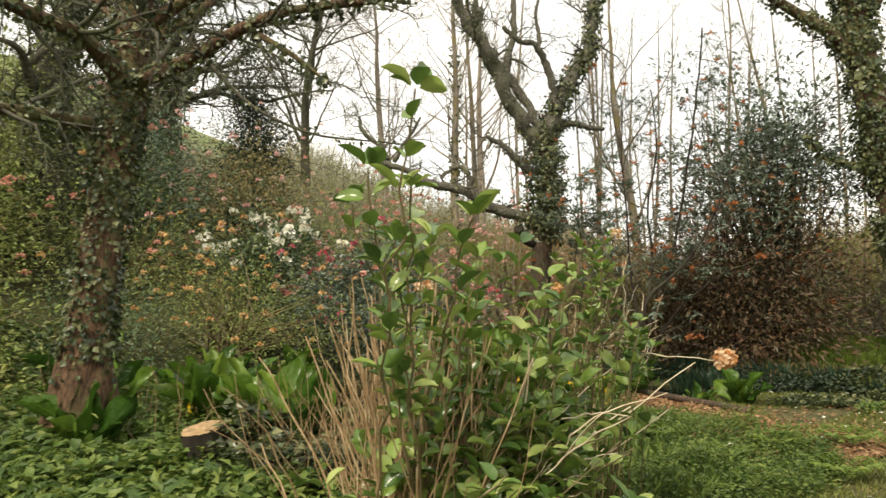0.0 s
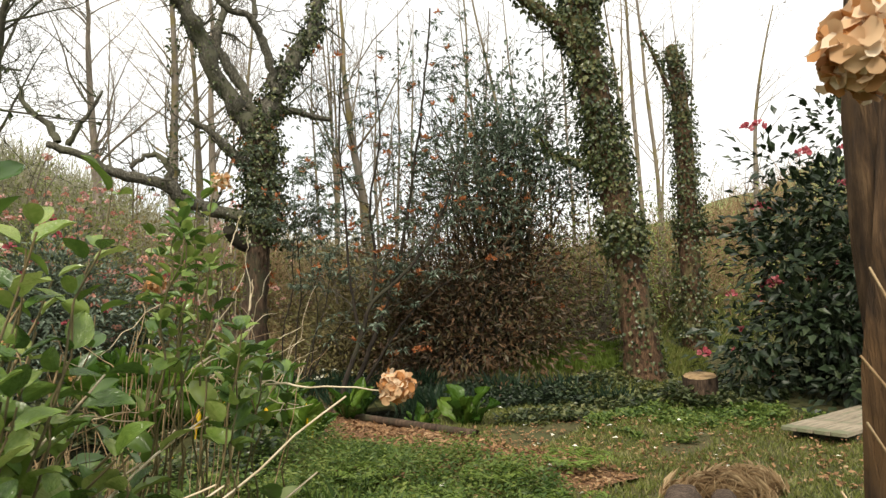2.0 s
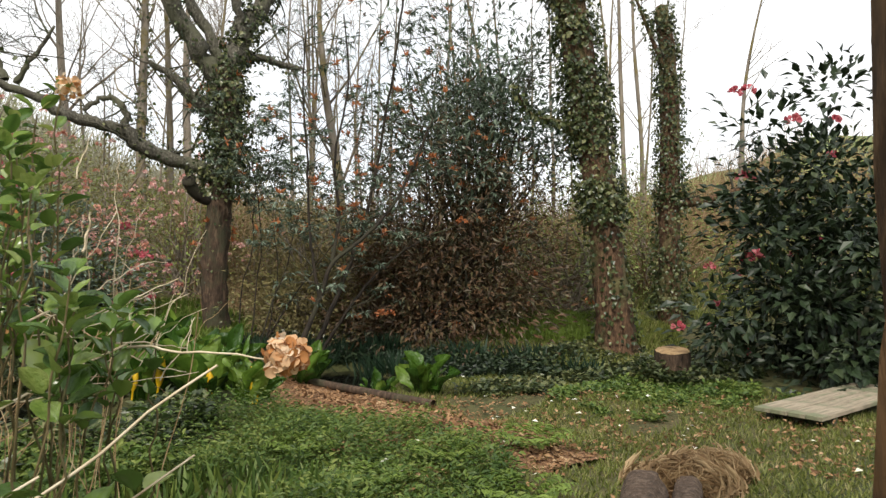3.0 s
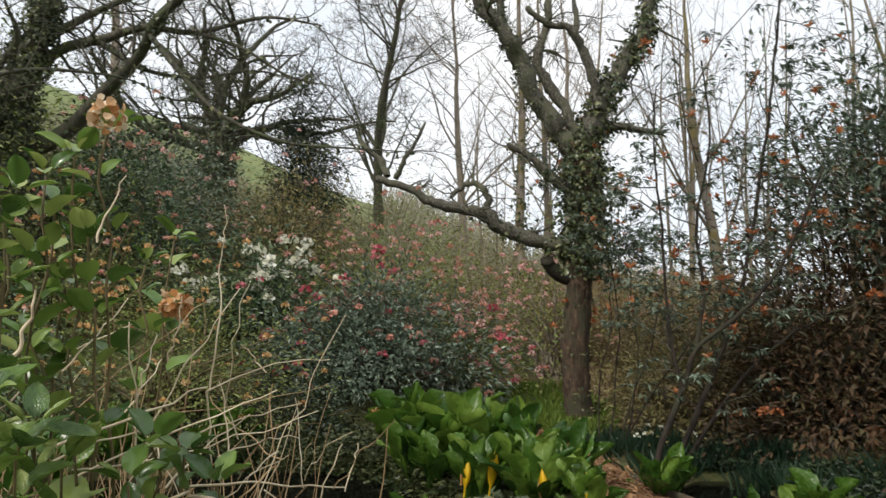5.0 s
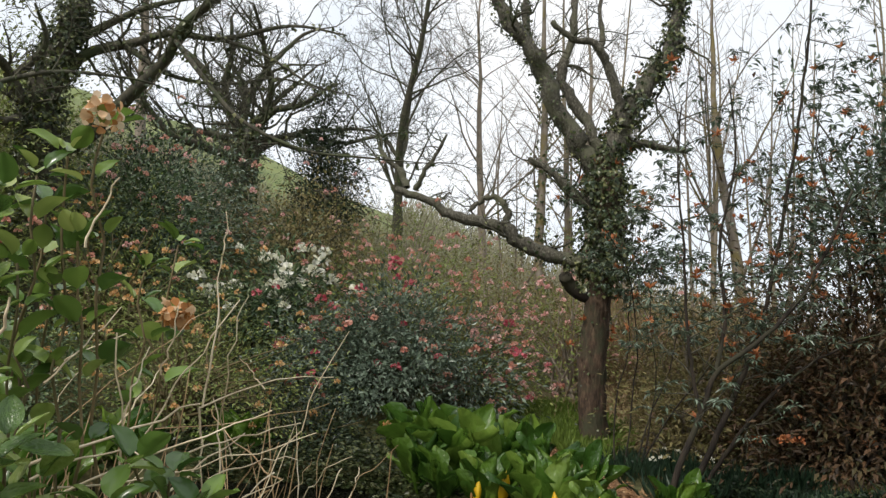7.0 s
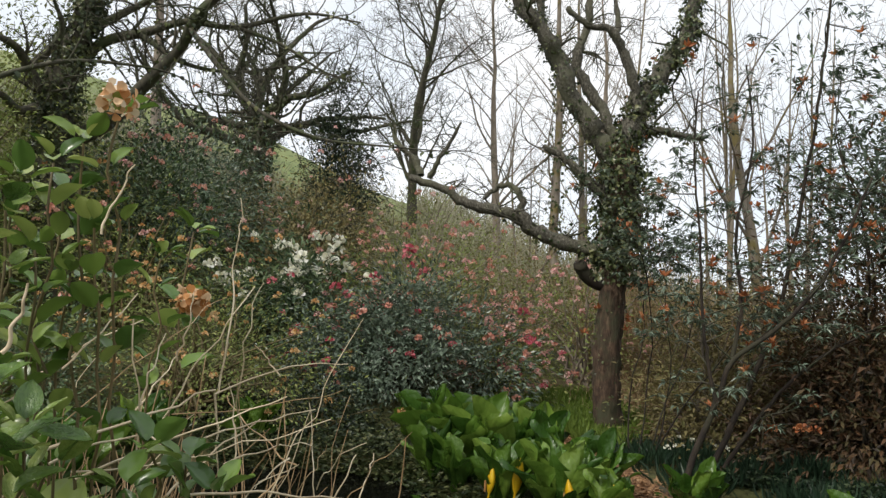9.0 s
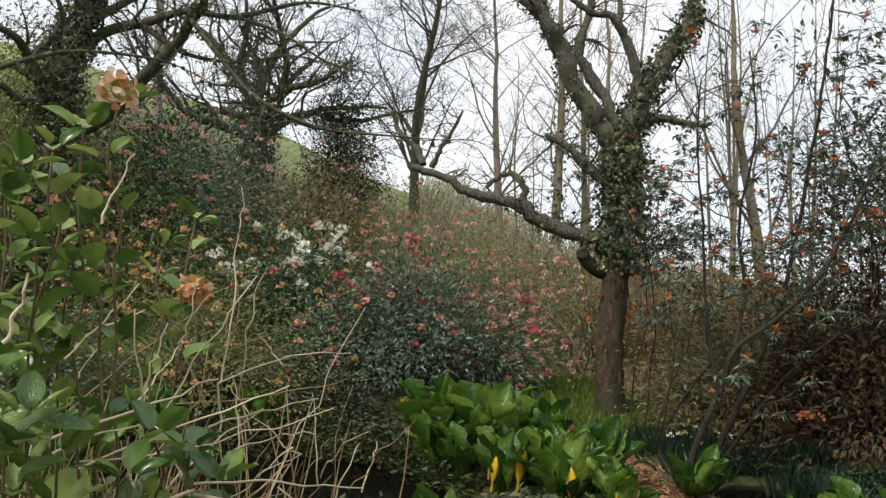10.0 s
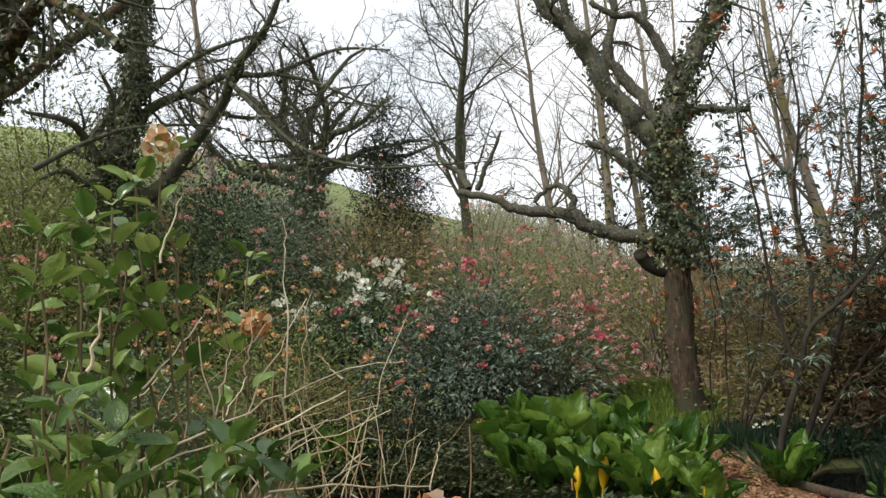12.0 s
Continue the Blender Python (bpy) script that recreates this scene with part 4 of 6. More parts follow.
shrub("evergreen_bush", -10.6, 8.6, (1.8, 1.5, 1.9), 8500, 0.09, 0.45, M_RHODO, 125, "dark leafy bush on the bank above the pond", 100, stems=30, bark=M_STEM)
shrub("evergreen_bush", -12.0, 11.4, (2.0, 1.7, 4.7), 15000, 0.1, 0.45, M_OLIVE, 128, "tall olive-green bush on the bank below the oak", 110, stems=40, bark=M_STEM)
shrub("azalea", -10.8, 11.0, (1.8, 1.4, 1.9), 8000, 0.08, 0.42, M_OLIVE, 126, "loose olive azalea with coral blossoms on the bank", 100, bloom=[(M_CORAL, 40, 0.12)], stems=40, bark=M_STEM)
shrub("evergreen_bush", -4.4, 12.2, (1.3, 0.6, 0.7), 3500, 0.07, 0.5, M_CAMELLIA, 115, "low tangle of leaves along the pond bank", 60, stems=20, bark=M_STEM)

shrub("bronze_rhododendron", 2.8, 14.4, (1.55, 1.4, 2.75), 13500, 0.12, 0.32, M_BROWNLEAF, 116, "dense dark rhododendron with bronze and russet leaves", 130, bloom=[(M_ORANGE, 34, 0.1)], ragged=0.28)
shrub("tall_rhododendron", 2.6, 14.1, (1.7, 1.2, 3.5), 3000, 0.1, 0.3, M_BROWNLEAF, 123, "open rhododendron with brownish leaves growing through the dark bush", 60, gap=0.09, ragged=0.3)
shrub("tall_rhododendron", 3.35, 14.9, (1.35, 1.1, 2.7), 6800, 0.14, 0.36, M_BLUELEAF, 117, "tall open evergreen shrub with grey-green leaves above the dark bush", 80, stems=40, gap=0.11, lift=2.5, ragged=0.25)
shrub("camellia_bush", 7.2, 10.7, (1.6, 1.4, 3.2), 9500, 0.16, 0.5, M_CAMELLIA, 118, "glossy dark camellia with bright red flowers beside the boards", 80, bloom=[(M_RED, 30, 0.13)], gap=0.075, ragged=0.26)
shrub("evergreen_bush", 5.6, 16.8, (2.0, 1.2, 2.6), 5000, 0.1, 0.42, M_OLIVE, 119, "sparse olive bush behind the ivied trunks", 90, stems=40, bark=M_TWIG)
shrub("evergreen_bush", 9.8, 15.0, (1.8, 1.5, 2.2), 5500, 0.09, 0.42, M_OLIVE, 120, "shaggy olive bush on the far bank", 90, stems=40, bark=M_TWIG)


for x, y, rx, rz, m, k in ((0.6, 17.6, 1.5, 2.6, M_DRYLEAF, 141), (-0.6, 19.5, 1.6, 2.6, M_DRYLEAF, 142), (2.2, 18.6, 1.8, 3.0, M_BROWNLEAF, 143), (1.3, 15.3, 1.1, 1.9, M_DRYLEAF, 144), (0.55, 14.5, 0.85, 1.7, M_DRYLEAF, 150), (5.2, 19.5, 2.4, 3.2, M_DRYLEAF, 145), (1.9, 14.2, 0.8, 1.7, M_BROWNLEAF, 146), (-4.6, 20.8, 2.0, 2.6, M_DRYLEAF, 147), (-8.6, 24.0, 2.6, 3.0, M_OLIVE, 148), (8.2, 18.8, 2.2, 2.6, M_OLIVE, 149)):
    shrub("thicket_bush", x, y, (rx, rx * 0.8, rz), 6000, 0.09, 0.4, m, k, "loose brown-olive bush with fine twigs in the thicket", 90, stems=40, bark=M_TWIG, gap=0.13)


LEANING = [
    ([(0.45, 11.7, -0.1), (0.63, 11.79, 0.48), (0.79, 11.88, 0.9), (0.95, 11.96, 1.37), (1.33, 12.16, 1.69), (1.74, 12.36, 2.16), (2.05, 12.5, 2.76), (2.28, 12.59, 3.38)], 0.038),
    ([(0.79, 11.87, 0.9), (0.7, 11.87, 1.38), (0.65, 11.91, 1.81), (0.61, 11.9, 2.65), (0.55, 11.9, 3.44), (0.57, 11.92, 4.27)], 0.024),
    ([(0.6, 12.65, -0.1), (0.74, 12.69, 0.24), (1.02, 12.82, 0.94), (1.22, 12.93, 1.44), (1.35, 13.02, 1.84), (1.52, 13.09, 2.62), (1.67, 13.13, 3.53), (1.83, 13.15, 4.61), (1.96, 13.14, 5.92)], 0.04),
    ([(0.72, 12.72, -0.1), (0.87, 12.75, 0.24), (1.19, 12.75, 0.75), (1.51, 12.77, 1.17), (1.96, 12.85, 1.56), (2.4, 12.94, 1.83)], 0.03),
    ([(0.94, 12.0, 1.37), (1.01, 12.22, 2.0), (0.95, 12.27, 2.74), (1.11, 12.4, 3.72), (1.05, 12.42, 4.71)], 0.026),
]
UPRIGHT = ((-0.1, 0.1, 5.2), (0.45, 0.0, 5.4), (0.62, 0.15, 4.8), (0.25, 0.4, 5.8), (0.75, -0.1, 3.8))


def stemmed_rhododendron(x, y, seed, k=1.0, runs=()):
    """Open many-stemmed rhododendron with long drooping leaves and russet young shoots."""
    rng = np.random.default_rng(seed)
    root = thing("stemmed_rhododendron", "open many-stemmed rhododendron with drooping leaves and russet shoots", "shrub")
    b = np.array([x, y, hz(x, y) - 0.1])
    prm = dict(seg=[0.3, 0.22, 0.2], gnarl=[0.13, 0.17, 0.2], up=0.05, levels=2, kids=[9, 4], bare=0.35, angle=(30, 60), ratio=(0.25, 0.42), rmin=0.005, tip=0.25)
    spray = dict(seg=[0.2, 0.16], gnarl=[0.16, 0.2], up=0.03, levels=1, kids=[3], bare=0.3, angle=(30, 65), ratio=(0.4, 0.6), rmin=0.004, tip=0.3)
    out = []
    for run, r0 in runs:
        p, r = swell(run, np.linspace(r0, r0 * 0.35, len(run)), 5)
        out.append((0, p + rng.normal(0, 0.006, p.shape), r))
        for i in range(4, len(p)):
            if p[i][2] < 0.55:
                continue
            for _ in range(rng.integers(0, 2)):
                sub, a = [], rng.uniform(0, 2 * np.pi)
                grow(sub, p[i], unit(np.array([math.cos(a), math.sin(a) * 0.8, rng.uniform(0.0, 0.8)])), rng.uniform(0.4, 1.15), 0.009, 0, rng, spray)
                out += [(1 + l_, q, s_) for l_, q, s_ in sub]
    for dx, dy, h in () if runs else UPRIGHT:
        grow(out, b + np.array([dx * 0.3, dy * 0.3, 0]), unit(np.array([dx, dy, 1.3])), h * k, 0.02 * k, 0, rng, prm)
    t, tw = Tubes(), Tubes()
    for lvl, p, r in out:
        (t if lvl == 0 else tw).add(p, r, 6 if lvl == 0 else 4)
    t.link_each("stem", M_BLACK, root)
    tagged(tw.link("twig_growth", M_DARK, root), kind="stuff")
    lv, sh = Leaves(), Leaves()
    for lvl, p, r in out:
        if lvl < 1:
            continue
        for _ in range(2 if runs else 4):
            q = p[-1] if _ == 0 else p[rng.integers(len(p) // 2, len(p))]
            if q[2] < 0.7 or rng.random() > 0.75:
                continue
            n = rng.integers(5, 9)
            a = rng.uniform(0, 2 * np.pi, n)
            d = unit(np.stack([np.cos(a), np.sin(a), rng.normal(-0.25, 0.3, n)], -1))
            lv.add(np.repeat(q[None], n, 0) + d * 0.015, d, np.tile([0, 0, 1.0], (n, 1)) + rng.normal(0, 0.3, (n, 3)), rng.uniform(0.065, 0.13, n), 0.27)
        if rng.random() < 0.2:
            n = 9
            sh.add(np.repeat(p[-1][None], n, 0), unit(rand_dirs(rng, n) + np.array([0, 0, 0.8])), rand_dirs(rng, n), rng.uniform(0.06, 0.11, n), 0.35)
    lv.link("foliage", M_BLUELEAF, root)
    tagged(sh.link("young_growth", M_ORANGE, root, "russet young shoots"), kind="stuff")


stemmed_rhododendron(0.6, 12.0, 130, runs=LEANING)
stemmed_rhododendron(2.0, 13.6, 131)
stemmed_rhododendron(-0.35, 13.5, 132, 0.72)

# ---- large-leaved plants ----


def big_leaf(name, length, width, cup, bend, wave, seed, nu=8, nv=6, spoon=False, pointed=False):
    """A broad paddle leaf with a sunken midrib, cupped sides and wavy rim."""
    rng = np.random.default_rng(seed)
    v, f = [], []
    ph = rng.uniform(0, 6, 3)
    for i in range(nu + 1):
        u = i / nu
        w = width * 0.5 * math.sin(math.pi * min(1, 0.03 + 0.965 * u ** 0.82)) ** 0.92 * 1.08
        if pointed:
            w = width * 0.5 * max(0.012, u ** 0.7 * (1 - u) ** 0.85 / 0.335)
        if spoon:
            w = width * 0.47 * max(0.06, math.sin(math.pi * min(1, 0.02 + 0.97 * u ** 1.35))) ** 0.72
        yy, zz = length * (u - 0.16 * bend * u**3), -length * 0.5 * bend * u**2.2
        for j in range(nv + 1):
            s = j / nv * 2 - 1
            rim = abs(s) ** 2
            z = zz + cup * w * rim + wave * rim * math.sin(u * 13 + ph[0] + s) * 0.5 + wave * 0.4 * math.sin(u * 7 + s * 3 + ph[1])
            z -= 0.03 * width * math.exp(-(s * 7) ** 2)
            v.append((s * w, yy - 0.1 * w * rim, z))
    for i in range(nu):
        for j in range(nv):
            a = i * (nv + 1) + j
            f.append((a, a + 1, a + nv + 2, a + nv + 1))
    me = bpy.data.meshes.new(name)
    me.from_pydata(v, [], f)
    me.polygons.foreach_set("use_smooth", [True] * len(f))
    me.update()
    return me


SK_MESH = []
for i in range(7):
    me_ = big_leaf("leaf", 1.0, 0.35 + 0.06 * (i % 3), 0.5 + 0.2 * (i % 2), 0.1 + 0.16 * (i % 4), 0.1 + 0.03 * (i % 3), 300 + i, 12, 6, True)
    me_.materials.append(M_SKUNK)
    SK_MESH.append(me_)


def skunk_cabbage(x, y, size, n, seed, spathes=0, label="clump of upright glossy bright green skunk cabbage leaves"):
    rng = np.random.default_rng(seed)
    z = hz(x, y)
    root = thing("skunk_cabbage", label, "plant", (x, y, z), "skunk cabbages by the water")
    n = int(n * 1.35)
    for i in range(n):
        a = 360 * i / n + rng.normal(0, 25)
        inner = i % 3
        tilt = rng.uniform(66, 80) if inner == 0 else rng.uniform(78, 96) if inner == 1 else rng.uniform(50, 70)
        L = size * rng.uniform(0.75, 1.25)
        ob = new("leaf", SK_MESH[rng.integers(0, 7)])
        ob.parent = root
        rad = rng.uniform(0.03, 0.12)
        ob.matrix_basis = pose(0, 0, -0.03, 0, 0, a) @ pose(0, rad, 0, tilt, rng.normal(0, 14), rng.normal(0, 12))
        ob.scale = (L * rng.uniform(0.68, 0.98), L, L)
    for i in range(spathes):
        a = rng.uniform(0, 2 * math.pi)
        s = spathe()
        s.parent = root
        s.location = (math.cos(a) * size * 0.35, -abs(math.sin(a)) * size * 0.35, 0.02)
        s.rotation_euler = (rng.normal(0, 0.12), rng.normal(0, 0.12), rng.uniform(0, 6))
        s.scale = (1, 1, rng.uniform(0.8, 1.2))
    return root


def spathe():
    """A yellow hooded flower on a short stalk."""
    bm = bmesh.new()
    rings = []
    for u, r in ((0, 0.012), (0.1, 0.012), (0.13, 0.03), (0.2, 0.05), (0.28, 0.045), (0.34, 0.02), (0.37, 0.003)):
        rings.append([bm.verts.new((math.cos(a) * r, math.sin(a) * r * 0.7 + u * 0.1, u)) for a in np.linspace(0, 2 * math.pi, 8, endpoint=False)])
    for a, b in zip(rings, rings[1:]):
        for k in range(8):
            bm.faces.new((a[k], a[(k + 1) % 8], b[(k + 1) % 8], b[k])).smooth = True
    hood = part("flower", bm, M_YELLOW, None, "yellow hooded spathe")
    t = Tubes()
    t.add([(0, -0.03, 0.12), (0, -0.03, 0.2), (0, -0.028, 0.27), (0, -0.025, 0.285)], [0.008, 0.012, 0.01, 0.002], 6)
    t.link("spadix", M_AMBER, hood)
    return hood


for x, y, s, n, k, sp in ((-2.1, 11.75, 0.85, 20, 1, 0), (-1.55, 11.3, 0.82, 20, 2, 0), (-1.1, 11.7, 0.72, 16, 3, 0), (-2.7, 12.3, 0.7, 14, 4, 0), (-1.9, 12.4, 0.8, 16, 5, 0),
                          (-0.85, 10.1, 0.62, 16, 6, 2), (-0.3, 10.0, 0.6, 15, 7, 1), (-0.2, 10.7, 0.6, 14, 8, 0), (-1.3, 9.7, 0.55, 12, 9, 2), (-0.6, 11.0, 0.66, 14, 10, 0), (0.2, 9.7, 0.45, 9, 23, 2),
                          (-1.5, 10.7, 0.55, 13, 24, 0), (-1.95, 11.05, 0.6, 13, 25, 0), (0.62, 11.15, 0.5, 12, 11, 0), (1.95, 10.2, 0.42, 12, 12, 0), (1.5, 10.5, 0.32, 9, 13, 0), (-4.6, 11.3, 0.6, 14, 14, 0), (-5.3, 10.2, 0.6, 13, 15, 0),
                          (-4.55, 8.2, 1.00, 18, 16, 1), (-5.2, 8.9, 0.94, 16, 17, 0), (-3.9, 7.4, 0.78, 14, 18, 1), (-3.2, 7.1, 0.75, 12, 19, 0), (-5.6, 7.7, 0.88, 14, 20, 0), (-2.6, 6.6, 0.78, 13, 21, 0), (-4.6, 6.3, 0.69, 11, 22, 0)):
    skunk_cabbage(x, y, s, n, 400 + k, sp)

# ---- hydrangeas by the walk ----
HYD_MESH = []
for i in range(6):
    me_ = big_leaf("leaf", 1.2, 0.6 + 0.08 * (i % 3), 0.3 + 0.2 * (i % 2), 0.15 + 0.2 * (i % 4), 0.035, 320 + i, 9, 4, pointed=True)
    me_.materials.append(M_HYD)
    HYD_MESH.append(me_)


def hydrangea_leaf_pair(rng, spots, p, d, size, n=2):
    """Leaves in opposed pairs round a shoot; spots takes (place, direction, normal, size)."""
    a = rng.uniform(0, 6.28)
    for k in range(n):
        b = a + k * 2 * math.pi / n + rng.normal(0, 0.2)
        out = np.array([math.cos(b), math.sin(b), rng.normal(0.62, 0.4)])
        dd = unit(out + 0.25 * d)
        spots.append((p + dd * 0.02, dd, unit(np.array([0, 0, 1.0]) + rng.normal(0, 0.3, 3) - 0.2 * out), size * rng.uniform(0.65, 1.25), spots.own))


def place_leaves(root, spots, near, stems, limit=270):
    """The leaves nearest to the walk are pieces of their own; the rest are joined."""
    spots = sorted(spots, key=lambda s: (s[0][0] - near[0]) ** 2 + (s[0][1] - near[1]) ** 2)
    rng = np.random.default_rng(5)
    for p, d, nrm, s, own in spots[:limit]:
        fr = frames(np.array([d]), np.array([nrm]))[0]
        ob = new("leaf", HYD_MESH[rng.integers(0, 6)])
        ob.parent = stems[id(own[0])][own[1]]
        m = Matrix([list(fr[0]) + [p[0]], list(fr[1]) + [p[1]], list(fr[2]) + [p[2]], [0, 0, 0, 1]])
        ob.matrix_basis = m @ Matrix.Diagonal((s, s, s, 1))
    rest = spots[limit:]
    if rest:
        me = HYD_MESH[1]
        tv = np.array([v.co[:] for v in me.vertices])
        tf = np.array([list(q.vertices) for q in me.polygons])
        v, f = leaf_array(np.array([s[0] for s in rest]), np.array([s[1] for s in rest]), np.array([s[2] for s in rest]), np.array([s[3] for s in rest]), 1.0, tv, tf)
        tagged(link_mesh("foliage", v, f, M_HYD, root), kind="stuff")


def flower_head(root, c, r, seed, florets=70, name="flower_head"):
    """A dried mophead: papery four-petalled florets over a ball."""
    rng = np.random.default_rng(seed)
    lv = Leaves()
    g = (1 + 5 ** 0.5) / 2
    for i in range(florets):
        zz = 1 - 1.75 * (i + 0.5) / florets
        a = 2 * math.pi * i / g
        o = np.array([math.cos(a) * math.sqrt(max(0, 1 - zz * zz)), math.sin(a) * math.sqrt(max(0, 1 - zz * zz)), zz])
        q = np.array(c) + o * r * rng.uniform(0.55, 1.08) * np.array([1, 1, 0.9])
        x = unit(np.cross(o, rng.normal(size=3)))
        y = np.cross(o, x)
        d = np.array([x, y, -x, -y]) + o * rng.uniform(-0.2, 0.5) + rng.normal(0, 0.25, (4, 3))
        lv.add(np.repeat(q[None], 4, 0), unit(d), np.repeat(o[None], 4, 0) + rng.normal(0, 0.5, (4, 3)), r * rng.uniform(0.36, 0.68, 4), 1.0, True)
    return link_mesh(name, np.concatenate(lv.v), np.concatenate(lv.f), M_DEAD, root, "papery tan dried flower head")


class Spots(list):
    """Leaf places; own: the tube that bears the leaves now added."""
    own = None


def cane(t, p0, p1, r, rng, bow=0.12, k=9, spots=None):
    """A bowed, slightly crooked cane."""
    p0, p1 = np.array(p0, float), np.array(p1, float)
    L = np.linalg.norm(p1 - p0)
    mid = (p0 + p1) / 2 + rng.normal(0, bow * 0.6, 3) * L + np.array([0, 0, bow * L * 0.5])
    u = np.linspace(0, 1, k)[:, None]
    p = (1 - u) ** 2 * p0 + 2 * u * (1 - u) * mid + u * u * p1
    p[1:-1] += rng.normal(0, 0.006 * L + 0.002, (k - 2, 3))
    t.add(*swell(p, r * (1 - 0.5 * u[:, 0]), 2), 5)
    if spots is not None:
        spots.own = (t, len(t.v) - 1)
    return p


def hydrangea_bush():
    rng = np.random.default_rng(200)
    root = thing("hydrangea_bush", "large hydrangea with tan dry canes, green leaves, dried flower heads", "shrub")
    base = np.array([-0.75, 3.95])
    dry, pale, green, spots = Tubes(), Tubes(), Tubes(), Spots()
    for i in range(190):
        f = base + rng.normal(0, 1, 2) * np.array([0.13, 0.22]) + np.array([-0.08, 0])
        a, rr = rng.uniform(0, 6.28), rng.uniform(0.05, 0.8) ** 0.8
        tip = np.array([f[0] + math.cos(a) * rr * 0.72, f[1] + math.sin(a) * rr * 0.66, rng.uniform(0.7, 1.72) * (1.1 - 0.3 * rr)])
        cane(dry, (f[0], f[1], hz(*f) - 0.05), tip, rng.uniform(0.003, 0.0085), rng, 0.1)
    for i in range(105):
        f = base + rng.normal(0, 1, 2) * np.array([0.2, 0.24])
        a, rr = rng.uniform(-0.6, 1.9), rng.uniform(0.2, 1.0) ** 0.7
        tip = np.array([base[0] + math.cos(a) * rr * 1.15, base[1] + math.sin(a) * rr * 1.1, (1.55 - 0.75 * rr) * rng.uniform(0.5, 1.06)])
        p = cane(green, (f[0], f[1], hz(*f) - 0.05), tip, rng.uniform(0.005, 0.009), rng, 0.1, spots=spots)
        n = rng.integers(4, 8)
        for k in range(n):
            q = p[int(len(p) * (0.45 + 0.54 * k / n))]
            if q[2] > 0.12:
                hydrangea_leaf_pair(rng, spots, q, unit(p[-1] - p[-3]), 0.108)
    # leafy shoots on the near side
    for i in range(44):
        f = base + rng.normal(0, 1, 2) * np.array([0.2, 0.2])
        a, rr = rng.uniform(-2.2, 0.3), rng.uniform(0.25, 1.0)
        tip = np.array([base[0] + math.cos(a) * rr * 0.95, base[1] + math.sin(a) * rr * 0.85, (1.35 - 0.7 * rr) * rng.uniform(0.35, 1.0)])
        p = cane(green, (f[0], f[1], hz(*f) - 0.05), tip, rng.uniform(0.004, 0.007), rng, 0.1, spots=spots)
        for k in range(5):
            q = p[int((len(p) - 1) * (0.5 + 0.5 * k / 4))]
            if q[2] > 0.1:
                hydrangea_leaf_pair(rng, spots, q, unit(p[-1] - p[-3]), 0.1)
    # dry canes standing in front
    for i in range(46):
        f = base + np.array([rng.uniform(-0.3, 0.45), rng.uniform(-0.5, -0.1)])
        h = rng.uniform(0.4, 1.3)
        cane(dry, (f[0], f[1], hz(*f) - 0.05), (f[0] + rng.normal(0, 0.28), f[1] + rng.normal(-0.05, 0.2), h), rng.uniform(0.003, 0.008), rng, 0.07)
    # tall leafy leaders
    for tip in ((-0.42, 2.45, 2.26), (-0.7, 2.8, 2.05), (-0.3, 2.9, 1.85), (-0.9, 3.2, 1.95), (-0.55, 3.3, 1.8), (-0.35, 3.4, 1.7), (-0.62, 2.9, 1.75), (-0.5, 2.7, 1.95), (-0.8, 3.5, 1.8)):
        f = base + rng.normal(0, 0.14, 2) + np.array([0.1, -0.35])
        p = cane(green, (f[0], f[1], hz(*f) - 0.05), tip, 0.008, rng, 0.05, 17, spots=spots)
        for k in range(10):
            hydrangea_leaf_pair(rng, spots, p[int((len(p) - 1) * (0.5 + 0.5 * k / 9))], np.array([0, 0, 1.0]), 0.09)
        hydrangea_leaf_pair(rng, spots, p[-1], np.array([0, 0, 1.0]), 0.1, 3)
    # leafy body of the bush
    for i in range(40):
        tip = np.array([rng.uniform(-0.9, 0.12), rng.uniform(3.6, 4.7), rng.uniform(1.1, 1.85)])
        f = base + (tip[:2] - base) * 0.55 + rng.normal(0, 0.08, 2)
        p = cane(green, (f[0], f[1], hz(*f) - 0.05), tip, 0.006, rng, 0.05, 13, spots=spots)
        for k in range(6):
            hydrangea_leaf_pair(rng, spots, p[int((len(p) - 1) * (0.6 + 0.4 * k / 5))], np.array([0, 0, 1.0]), 0.09)
    # low arching shoots that reach past the walker
    low = [((0.72, 4.5, 1.13), 0), ((0.42, 4.75, 1.16), 4), ((0.1, 4.75, 1.0), 5), ((0.35, 4.3, 0.9), 5), ((0.0, 4.3, 1.25), 5), ((0.2, 3.9, 0.75), 5), ((0.05, 3.5, 0.9), 5), ((-0.2, 3.1, 0.8), 5), ((-0.15, 3.6, 1.3), 5), ((0.6, 4.85, 0.8), 4)]
    for tip, pairs in low:
        f = base + np.array([0.15, 0.1]) + rng.normal(0, 0.1, 2)
        p = cane(pale, (f[0], f[1], 0.2), tip, 0.007, rng, 0.12, spots=spots)
        for k in range(pairs):
            hydrangea_leaf_pair(rng, spots, p[int((len(p) - 1) * (0.55 + 0.45 * k / pairs))], unit(p[-1] - p[-3]), 0.11)
    cane(pale, (0.42, 4.75, 1.15), (0.86, 4.6, 1.13), 0.0045, rng, 0.02)
    # bleached broken canes that stick out towards the walk
    for i in range(16):
        p0 = np.array([rng.uniform(-0.45, 0.05), rng.uniform(3.5, 4.1), rng.uniform(0.4, 0.9)])
        cane(pale, p0, p0 + np.array([rng.uniform(0.0, 0.5), rng.uniform(-0.5, 0.2), rng.uniform(-0.15, 0.4)]), rng.uniform(0.0025, 0.0055), rng, 0.12)
